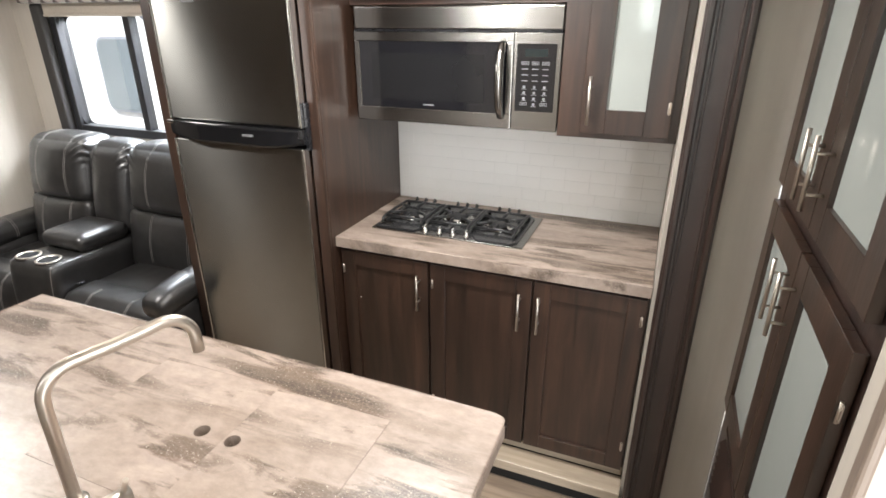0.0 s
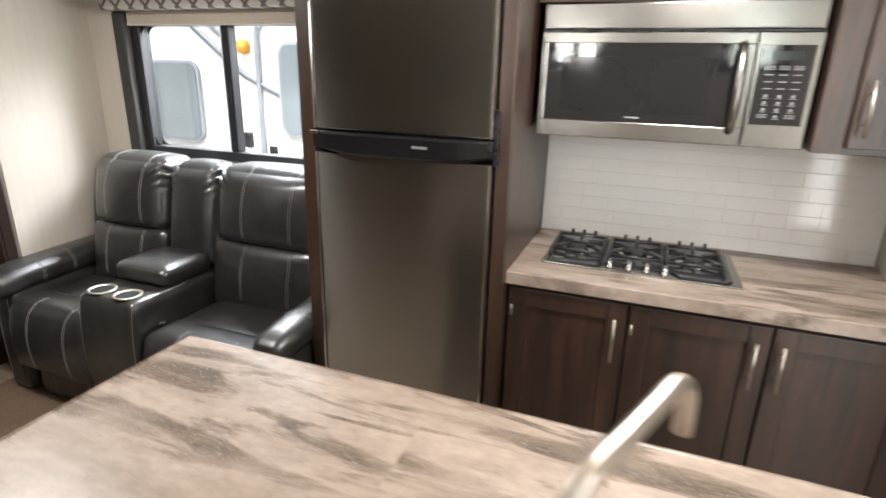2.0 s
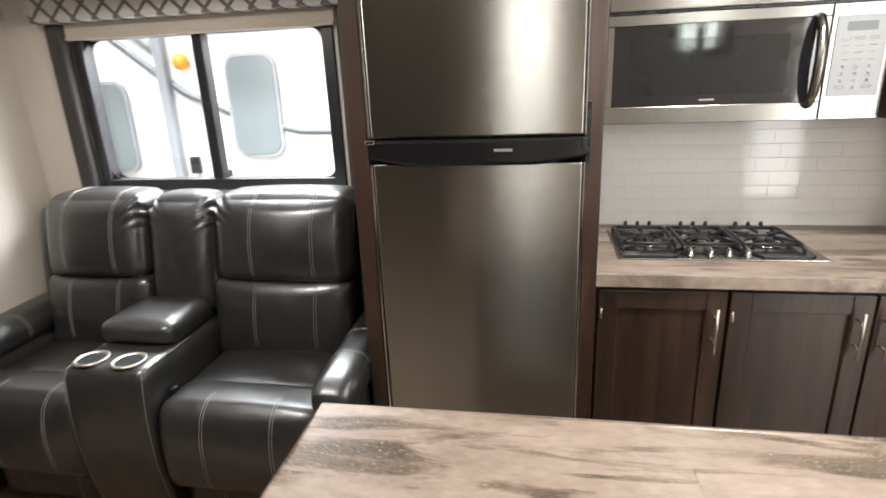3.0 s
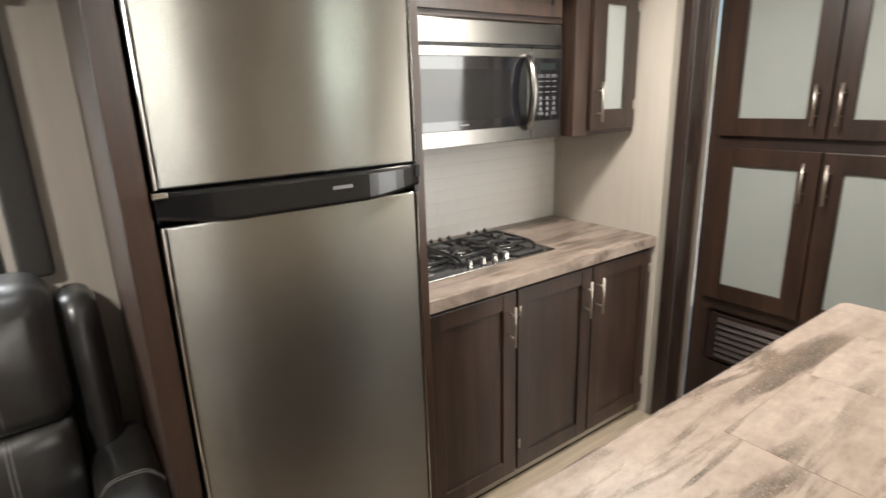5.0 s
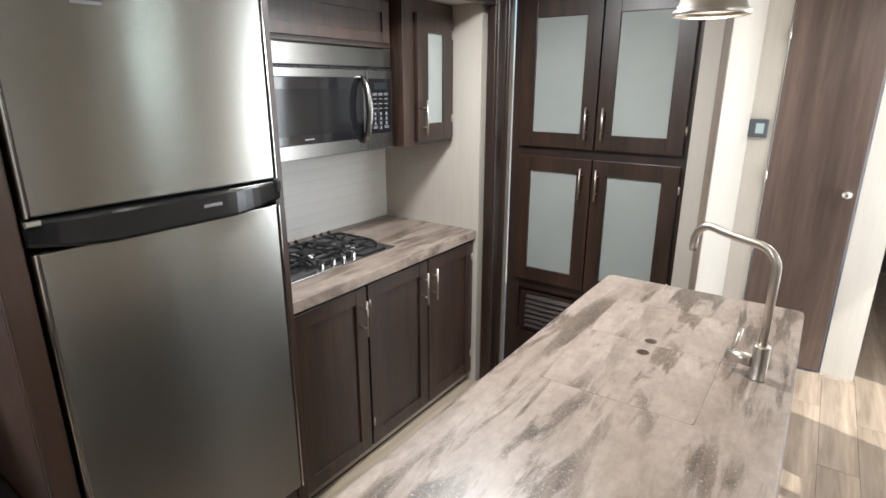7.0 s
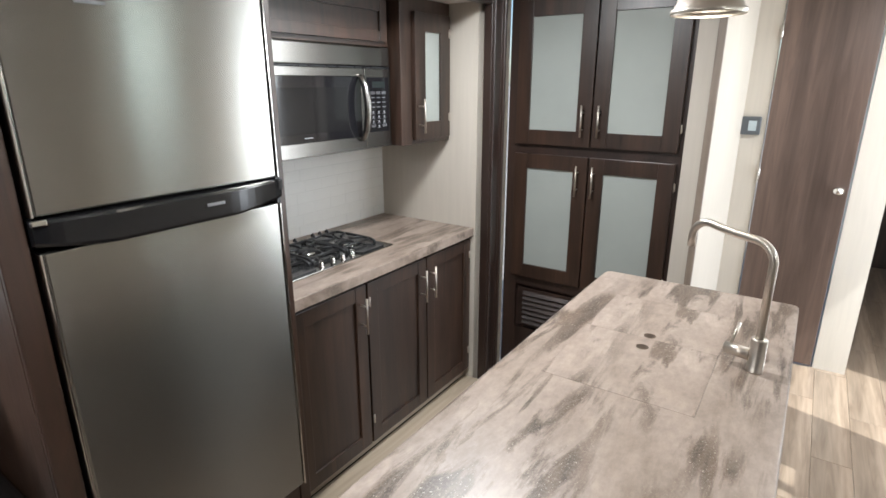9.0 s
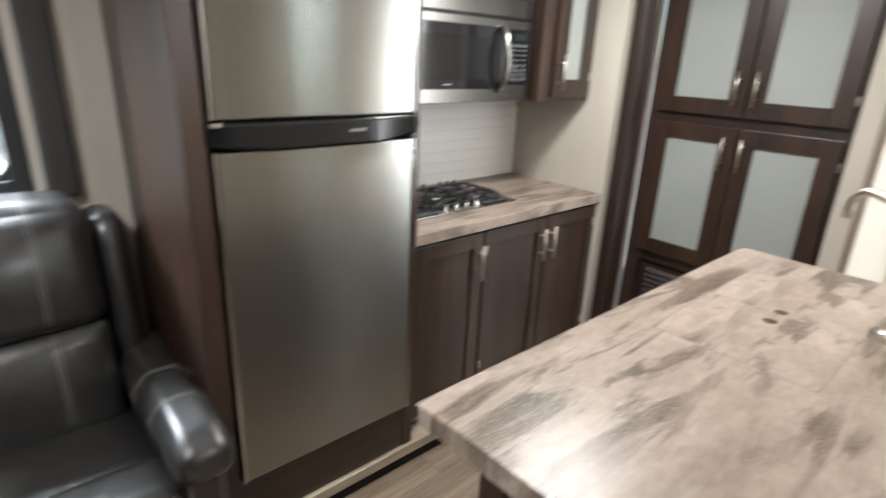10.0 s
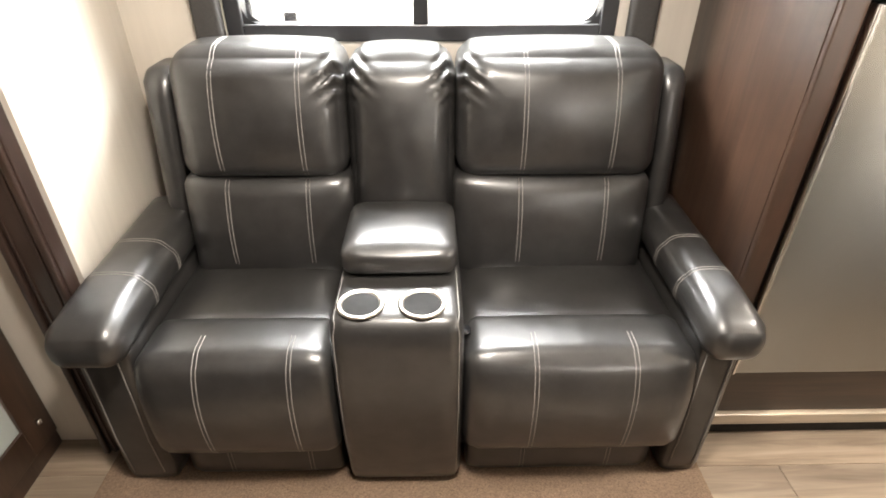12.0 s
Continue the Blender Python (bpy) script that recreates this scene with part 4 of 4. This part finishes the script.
def sink_cover(x0, x1, hx):
    """A laminate cover with one round finger hole."""
    bm = bmesh.new()
    seg, r, cy = 24, 0.0165, -1.033
    y0, y1 = SY0 + 0.0007, SY1 - 0.0007
    for z, flip in ((0.8765, True), (0.9142, False)):
        outer = []
        for k in range(seg):
            a = 2 * math.pi * k / seg
            dx, dy = math.cos(a), math.sin(a)
            tx = ((x1 if dx > 0 else x0) - hx) / dx if abs(dx) > 1e-6 else 1e9
            ty = ((y1 if dy > 0 else y0) - cy) / dy if abs(dy) > 1e-6 else 1e9
            t = min(tx, ty)
            outer.append((hx + t * dx, cy + t * dy))
        inner = [bm.verts.new((hx + r * math.cos(2 * math.pi * k / seg), cy + r * math.sin(2 * math.pi * k / seg), z)) for k in range(seg)]
        ov = [bm.verts.new((*p, z)) for p in outer]
        corners = {}
        for k in range(seg):
            a, b = outer[k], outer[(k + 1) % seg]
            if abs(a[0] - b[0]) > 1e-6 and abs(a[1] - b[1]) > 1e-6:
                cxy = (a[0] if a[0] in (x0, x1) or min(abs(a[0] - x0), abs(a[0] - x1)) < 1e-6 else b[0], a[1] if min(abs(a[1] - y0), abs(a[1] - y1)) < 1e-6 else b[1])
                bm.faces.new((inner[k], ov[k], bm.verts.new((*cxy, z)), ov[(k + 1) % seg], inner[(k + 1) % seg]))
            else:
                bm.faces.new((inner[k], ov[k], ov[(k + 1) % seg], inner[(k + 1) % seg]))
        if z < 0.9:
            low = inner
        else:
            for k in range(seg):
                bm.faces.new((low[k], low[(k + 1) % seg], inner[(k + 1) % seg], inner[k]))
    # outer walls
    for a, b in (((x0, y0), (x1, y0)), ((x1, y0), (x1, y1)), ((x1, y1), (x0, y1)), ((x0, y1), (x0, y0))):
        bm.faces.new([bm.verts.new(p) for p in ((*a, 0.8765), (*b, 0.8765), (*b, 0.9142), (*a, 0.9142))])
    return bm


for x0, x1, hx in ((SX0 + 0.0007, 0.3888, 0.331), (0.3892, SX1 - 0.0007, 0.409)):
    solid("sink_cover", sink_cover(x0, x1, hx), STONE, "beige stone-pattern sink cover with a finger hole", "sink cover", group="sink covers")

FX, FYY = 0.352, -1.294
faucet = thing("kitchen_faucet", (FX, FYY, 0.914), "brushed nickel high-arc kitchen faucet", "faucet")
part("base", lathe(bmesh.new(), (FX, FYY, 0.9142), [(0.0, 0.0), (0.0195, 0.0), (0.0195, 0.004), (0.0185, 0.005), (0.0185, 0.084), (0.0175, 0.087), (0.0105, 0.088), (0.0, 0.088)], 24), NICKEL, faucet)
out = Vector((0.094, 0.200, 0)).normalized()
up = Vector((0, 0, 1))
pts = [Vector((FX, FYY, 1.00)), Vector((FX + 0.004, FYY, 1.17))]
pts += arc(Vector((FX + 0.006, FYY, 1.185)) + out * 0.05, 0.05, 180, 98, out, up, 8)
end = Vector((FX + 0.006, FYY, 1.185))
pts += [end + out * 0.10 + up * 0.054, end + out * 0.145 + up * 0.060]
pts += arc(end + out * 0.172 + up * 0.0225, 0.042, 97, 0, out, up, 8)
pts += [end + out * 0.2145 + up * -0.006]
part("spout", tube(bmesh.new(), pts, 0.0098, 16), NICKEL, faucet, "curved nickel spout", True)
hd = part("valve", tube(bmesh.new(), [(FX, FYY + 0.015, 0.955), (FX + 0.02, FYY + 0.070, 0.952)], 0.0150, 16), NICKEL, faucet)
part("lever", tube(bmesh.new(), [(FX + 0.018, FYY + 0.060, 0.964), (FX + 0.050, FYY + 0.050, 1.012)], 0.0045, 10), NICKEL, hd, "slim nickel lever")

# housings for the added ceiling lamps, out of view
for cx, cy in ADDED_CEILING_LIGHTS:
    cl = thing("added_ceiling_light", (cx, cy, Z_CEIL - 0.03), "small round flush ceiling light added out of view to brighten the room", "ceiling light", "ceiling lights")
    part("rim", lathe(bmesh.new(), (cx, cy, Z_CEIL - 0.028), [(0.128, 0.0), (0.140, 0.004), (0.146, 0.016), (0.146, 0.0275), (0.128, 0.0275)], 28), WHITE, cl)
    part("diffuser", lathe(bmesh.new(), (cx, cy, Z_CEIL - 0.026), [(0.0, 0.003), (0.127, 0.003), (0.127, 0.0255)], 28), glow("added_lamp_diffuser", (1.0, 0.9, 0.8), 6), cl, "glowing diffuser of the added light")

# pendant lamps over the island
for lx in (0.492, -0.03):
    pl = thing("pendant_lamp", (lx, -1.06, 1.748), "brushed nickel bell pendant lamp, switched on", "lamp", "pendants over the island")
    part("shade", lathe(bmesh.new(), (lx, -1.06, 1.748), [(0.086, 0.0), (0.088, 0.004), (0.086, 0.012), (0.079, 0.015), (0.079, 0.022), (0.075, 0.024), (0.066, 0.075), (0.048, 0.105), (0.022, 0.118), (0.018, 0.15), (0.0, 0.152), (0.0, 0.146), (0.014, 0.146), (0.018, 0.112), (0.044, 0.1), (0.062, 0.07), (0.073, 0.012)], 32), NICKEL, pl)
    part("rod", tube(bmesh.new(), [(lx, -1.06, 1.893), (lx, -1.06, Z_CEIL - 0.0255)], 0.005, 8), NICKEL, pl)
    part("ceiling_cup", lathe(bmesh.new(), (lx, -1.06, Z_CEIL - 0.026), [(0.0, 0.0), (0.045, 0.004), (0.055, 0.02), (0.055, 0.0255), (0.0, 0.0255)], 24), NICKEL, pl)
    part("bulb", lathe(bmesh.new(), (lx, -1.06, 1.765), [(0.0, 0.0), (0.022, 0.004), (0.032, 0.02), (0.028, 0.04), (0.012, 0.06), (0.0, 0.061)], 18), BULB, pl, "glowing bulb")

# ---- sofa ----
sofa = thing("reclining_loveseat", (-1.56, 0.1, 0.0), "black leather reclining loveseat with pale stitching and a cup-holder console", "sofa")


def soft_point(p, c, half, r, puff):
    """Maps a point of the cube's skin to a puffed, round-edged cushion."""
    q = Vector((p[0] * half[0], p[1] * half[1], p[2] * half[2]))
    k = Vector([max(-(half[i] - r), min(half[i] - r, q[i])) for i in range(3)])
    d = q - k
    if d.length > 1e-9:
        q = k + d.normalized() * r
    for i in range(3):
        a, b = p[(i + 1) % 3], p[(i + 2) % 3]
        if abs(p[i]) > 0.999:
            q[i] += math.copysign(puff[i] * (1 - a * a) * (1 - b * b), p[i])
    return q + Vector(c)


def cushion(x0, x1, y0, y1, z0, z1, r=0.04, puff=(0.0, 0.015, 0.015), bend=None, cuts=11):
    bm = bmesh.new()
    bmesh.ops.create_cube(bm, size=2)
    bmesh.ops.subdivide_edges(bm, edges=bm.edges[:], cuts=cuts, use_grid_fill=True)
    c, half = ((x0 + x1) / 2, (y0 + y1) / 2, (z0 + z1) / 2), ((x1 - x0) / 2, (y1 - y0) / 2, (z1 - z0) / 2)
    for v in bm.verts:
        v.co = soft_point(v.co.copy(), c, half, r, puff)
        if bend:
            v.co = bend(v.co)
    return bm


def seam(x, dims, path, r, puff, bend=None, gap=0.005, double=True):
    """Pale stitches across a cushion at x: path gives cube-skin points (y, z)."""
    x0, x1, y0, y1, z0, z1 = dims
    c, half = ((x0 + x1) / 2, (y0 + y1) / 2, (z0 + z1) / 2), ((x1 - x0) / 2, (y1 - y0) / 2, (z1 - z0) / 2)
    bm = bmesh.new()
    for dx in ((-gap, gap) if double else (0,)):
        u = (x + dx - c[0]) / half[0]
        pts = []
        for (ya, za), (yb, zb) in zip(path, path[1:]):
            for i in range(14):
                s = i / 14
                pts.append(soft_point((u, ya + (yb - ya) * s, za + (zb - za) * s), c, half, r, puff))
        pts.append(soft_point((u, path[-1][0], path[-1][1]), c, half, r, puff))
        if bend:
            pts = [bend(p) for p in pts]
        tube(bm, pts, 0.0012, 5)
    return bm


def lean(tilt, y_ref, z_ref):
    """Leans a back cushion to the rear with height."""
    return lambda v: Vector((v.x, v.y + (v.z - z_ref) * tilt, v.z))


def wrinkled(bend, x_edges, z_top):
    """Gathers near the top corners of a back cushion."""
    def f(v):
        w = bend(v)
        for xe in x_edges:
            a = math.exp(-((v.x - xe) / 0.038) ** 2) * math.exp(-((v.z - z_top + 0.045) / 0.055) ** 2)
            w = w + Vector((0, -0.012, 0.007)) * a * math.sin((v.z * 0.8 + abs(v.x - xe) * 0.6) * 200)
        return w
    return f


# frame and skirts
part("frame", cushion(-2.375, -0.735, -0.10, 0.47, 0.015, 0.40, 0.03, (0, 0, 0)), LEATHER, sofa, "", True)
SEATS = ((-2.212, -1.750, (-2.075, -1.850)), (-1.420, -0.866, (-1.250, -1.005)))
for x0, x1, seams in SEATS:
    # seat
    outer = (0.016, 0.0) if x0 < -2 else (0.0, 0.016)
    dims = (x0 - 0.004 - outer[0], x1 + 0.004 + outer[1], -0.105, 0.33, 0.34, 0.487)
    s = part("seat", cushion(*dims, 0.032, (0, 0, 0.020)), LEATHER, sofa, "padded leather seat", True)
    # footrest pad
    def foot_bend(v, cy=-0.15):
        k = (v.z - 0.13) / 0.36
        return Vector((v.x, v.y - 0.022 * math.sin(max(0, min(1, k)) * math.pi) ** 0.8 + 0.045 * max(0, k - 0.75), v.z))
    dims = (x0 - 0.004 - outer[0], x1 + 0.004 + outer[1], -0.235, -0.05, 0.172, 0.500)
    f = part("footrest", cushion(*dims, 0.042, (0, 0.012, 0.008), foot_bend, 14), LEATHER, sofa, "padded leather footrest", True)
    for sx in seams:
        part("stitching", seam(sx, dims, [(-0.1, 1), (-1, 1), (-1, -1)], 0.042, (0, 0.012, 0.008), foot_bend), THREAD, f)
    dims = (x0 + 0.008, x1 - 0.008, -0.185, -0.09, 0.012, 0.172)
    f2 = part("lower_panel", cushion(*dims, 0.03, (0, 0.006, 0)), LEATHER, sofa, "", True)
    for sx in seams:
        part("stitching", seam(sx, dims, [(-1, 0.9), (-1, -0.9)], 0.03, (0, 0.006, 0)), THREAD, f2)
    # lumbar roll and head cushion
    b1 = lean(0.16, 0, 0.48)
    dims = (x0 + 0.004, x1 + 0.022, 0.172, 0.38, 0.46, 0.772) if x0 < -2 else (x0 - 0.020, x1 - 0.006, 0.172, 0.38, 0.46, 0.772)
    lu = part("lumbar_cushion", cushion(*dims, 0.034, (0, 0.034, 0), b1), LEATHER, sofa, "", True)
    for sx in seams:
        part("stitching", seam(sx, dims, [(-1, -0.6), (-1, 1)], 0.034, (0, 0.034, 0), b1), THREAD, lu)
    b2 = wrinkled(lean(0.20, 0, 0.48), (x1 - 0.01,) if x0 < -2 else (x0 + 0.01,), 1.085)
    dims = (x0 + 0.008 if x0 < -2 else x0 - 0.012, x1 + 0.014 if x0 < -2 else x1 + 0.002, 0.160, 0.385, 0.752, 1.095)
    hc = part("head_cushion", cushion(*dims, 0.062, (0, 0.045, 0.014), b2, 46), LEATHER, sofa, "plump leather head cushion", True)
    for sx in seams:
        part("stitching", seam(sx, dims, [(-1, -1), (-1, 1), (0.3, 1)], 0.062, (0, 0.045, 0.014), b2), THREAD, hc)
# console
dims = (-1.738, -1.432, 0.19, 0.385, 0.60, 1.085)
b3 = wrinkled(lean(0.18, 0, 0.48), (-1.715, -1.455), 1.07)
part("console_back", cushion(*dims, 0.07, (0, 0.04, 0.014), b3, 44), LEATHER, sofa, "padded leather console back", True)
def console_bend(v):
    k = max(0.0, min(1.0, (v.z - 0.02) / 0.6))
    return Vector((v.x, v.y - (0.045 * math.sin(k * math.pi * 0.85) if v.y < -0.05 else 0), v.z))
cdims = (-1.742, -1.428, -0.215, 0.30, 0.012, 0.625)
con = part("console", cushion(*cdims, 0.035, (0, 0.004, 0.002), console_bend, 16), LEATHER, sofa, "leather console with cup holders", True)
for x in (-1.737, -1.433):
    part("piping", seam(x, cdims, [(0.0, 1), (-1, 1), (-1, -0.98)], 0.035, (0, 0.004, 0.002), lambda v: console_bend(v) + Vector((0, -0.001, 0.001)), 0, False), THREAD, con, "pale piping")
ldims = (-1.733, -1.437, -0.065, 0.215, 0.622, 0.708)
lid = part("console_lid", cushion(*ldims, 0.035, (0, 0.008, 0.012)), LEATHER, con, "padded console lid", True)
for x in (-1.670, -1.526):
    cup = lathe(bmesh.new(), (x, -0.172, 0.6285), [(0.046, -0.002), (0.056, -0.002), (0.057, 0.002), (0.053, 0.0045), (0.047, 0.004), (0.0435, -0.001)], 32)
    part("cup_ring", cup, NICKEL, con, "bright cup holder ring", True)
    # flat disc, its black paints the shade of a deep well
    part("cup_well_shade", lathe(bmesh.new(), (x, -0.172, 0.6285), [(0.0435, 0.0005), (0.040, 0.0003), (0.0, 0.0003)], 28), WELL_SHADE, con, "flat black disc painting the shade of the cup well")
part("recline_latch", lathe(bmesh.new(), (-1.425, -0.12, 0.50), [(0.0, 0.0), (0.02, 0.001), (0.02, 0.004), (0.0, 0.005)], 14), BLACK, con)
# arms and wings
for side, xi, xo in ((-1, -2.214, -2.392), (1, -0.864, -0.718)):
    x0, x1 = min(xi, xo), max(xi, xo)
    def arm_bend(v):
        return Vector((v.x, v.y, v.z - 0.02 * max(0, (-v.y - 0.1) / 0.15) + 0.02 * max(0, v.y / 0.4)))
    dims = (x0, x1, -0.262, 0.40, 0.515, 0.628)
    arm = part("arm", cushion(*dims, 0.048, (0.004, 0.0, 0.012), arm_bend, 14), LEATHER, sofa, "padded leather arm", True)
    c, half = ((x0 + x1) / 2, 0.069, 0.5715), ((x1 - x0) / 2, 0.331, 0.0565)
    for yy in (-0.05, 0.10):
        bm = bmesh.new()
        for dy in (-0.005, 0.005):
            w = (yy + dy - c[1]) / half[1]
            pts = [soft_point((u, w, v), c, half, 0.048, (0.004, 0.0, 0.012)) for u, v in [(-1, -0.8 + 0.2 * i) for i in range(10)] + [(-1 + 0.125 * i, 1) for i in range(17)] + [(1, 1 - 0.2 * i) for i in range(10)]]
            tube(bm, [arm_bend(p) for p in pts], 0.0012, 5)
        part("stitching", bm, THREAD, arm)
    ap = part("arm_panel", cushion(x0 + 0.014, x1 - 0.012, -0.200, 0.42, 0.012, 0.535, 0.03, (0, 0.006, 0)), LEATHER, sofa, "", True)
    bm = bmesh.new()
    for dx in ((x1 - x0) * 0.25, (x1 - x0) * 0.72):
        tube(bm, [(x0 + dx, -0.2035, 0.50), (x0 + dx, -0.2065, 0.36), (x0 + dx + side * 0.004, -0.2065, 0.2), (x0 + dx, -0.2035, 0.06)], 0.0018, 5)
    part("stitching", bm, THREAD, ap)
    wx0, wx1 = (x0 + 0.085, x1 + 0.01) if side < 0 else (x0 - 0.004, x1 - 0.055)
    part("wing", cushion(wx0, wx1, 0.255, 0.42, 0.56, 1.04, 0.045, (0.004, 0.02, 0), lean(0.16, 0, 0.48)), LEATHER, sofa, "padded leather wing", True)

# carpet under and before the sofa
rug = solid("area_rug", boxed(-2.46, -0.715, -0.60, 0.40, -0.0005, 0.010, 0.004), CARPET, "short-pile brown rug under the sofa", "rug")

# ---- far left: cabinet with a worktop, dark seat ----
lc = thing("side_cabinet", (-2.85, -0.25, 0.0), "dark wood cabinet with frosted glass door and pale top", "cabinet")
part("body", boxed(-3.35, -2.66, -0.50, -0.045, 0.0, 0.625, 0.003), WOOD, lc)
part("top", boxed(-3.38, -2.625, -0.53, -0.045, 0.6255, 0.66, 0.004), STONE, lc, "pale stone-pattern top")
LF = lambda u, w, v: Vector((-2.6595 + w, u, v))
framed_door(lc, LF, -0.48, -0.06, 0.08, 0.61, 0.0, 0.10, FROST)
part("knob", lathe(bmesh.new(), (-2.632, -0.11, 0.16), [(0.0, 0.0), (0.008, 0.0), (0.008, 0.012), (0.0, 0.012)], 12), CHROME, lc)
seat2 = thing("armchair", (-2.75, -0.85, 0.0), "black leather armchair, only its edge in view", "armchair")
part("base", cushion(-3.1, -2.46, -1.1, -0.46, 0.01, 0.30, 0.04, (0, 0, 0)), LEATHER, seat2, "", True)
part("seat", cushion(-3.08, -2.44, -1.08, -0.46, 0.30, 0.44, 0.05, (0, 0, 0.02)), LEATHER, seat2, "", True)
part("back", cushion(-3.2, -3.0, -1.1, -0.46, 0.40, 0.95, 0.05, (0.02, 0, 0)), LEATHER, seat2, "", True)
wall_tv = thing("window_valance", (-2.75, -0.06, 0.9), "dark padded valance beside the slide-out", "valance")
part("leg", boxed(-2.62, -2.535, -0.095, -0.041, 0.90, 1.72, 0.012), PADDED, wall_tv, "", True)
part("header", boxed(-3.3, -2.535, -0.13, -0.041, 1.7205, 1.9, 0.012), VALANCE, wall_tv, "", True)

# ---- pieces: tiles and planks ----
splash = structure("backsplash", boxed(0.0, X_END - 0.001, Y_BACK - 0.003, Y_BACK - 0.0003, 0.9145, 1.3335), GROUT, "white subway tile backsplash", "backsplash")


def tile_mesh(name, w, h, t, bev, mat):
    bm = boxed(-w / 2, w / 2, -t, 0, -h / 2, h / 2)
    front = [e for e in bm.edges if all(v.co.y < -t + 1e-5 for v in e.verts)]
    bmesh.ops.bevel(bm, geom=front, offset=bev, segments=2, profile=0.5, affect="EDGES")
    return finish(name, bm, mat, Vector((0, 0, 0)))


TW, TH = 0.1016, 0.0508
meshes = {}
rng = random.Random(5)
for r in range(9):
    z0 = 0.915 + TH * r
    h = min(TH, 1.3335 - z0)
    if h < 0.008:
        continue
    x = 0.0 - TW * rng.choice((0.0, 0.25, 0.5, 0.7))
    while x < X_END - 0.01:
        a, b = max(x, 0.0), min(x + TW, X_END - 0.001)
        x += TW
        if b - a < 0.012:
            continue
        key = (round(b - a, 3), round(h, 3))
        if key not in meshes:
            meshes[key] = tile_mesh("tile", key[0] - 0.0006, key[1] - 0.0006, 0.0026, 0.0009, TILE)
        o = new("tile", meshes[key])
        o.parent = splash
        o.location = Vector(((a + b) / 2, Y_BACK - 0.003, z0 + h / 2)) - ORIGIN[splash]
        o.rotation_euler = (rng.uniform(-0.006, 0.006), 0, rng.uniform(-0.006, 0.006))

PW, PL = 0.152, 0.91
pm = {}
rng = random.Random(9)
y = Y_REAR
while y < Y_FRONT + 0.6:
    x = -3.45 - rng.uniform(0, PL)
    y1 = min(y + PW, 0.53)
    while x < 5.0:
        a, b = max(x, -3.45), min(x + PL, 4.95)
        x += PL
        if b - a < 0.05 or y1 - y < 0.02:
            continue
        key = (round(b - a, 2), round(y1 - y, 3))
        if key not in pm:
            bm = boxed(-(b - a) / 2 + 0.0006, (b - a) / 2 - 0.0006, -(y1 - y) / 2 + 0.0006, (y1 - y) / 2 - 0.0006, -0.0055, 0)
            top = [e for e in bm.edges if all(v.co.z > -1e-5 for v in e.verts)]
            bmesh.ops.bevel(bm, geom=top, offset=0.0012, segments=1, affect="EDGES")
            pm[key] = finish("plank", bm, PLANK, Vector((0, 0, 0)))
        o = new("plank", pm[key])
        o.parent = floor
        o.location = Vector(((a + b) / 2, (y + y1) / 2, -0.0003)) - ORIGIN[floor]
    y += PW
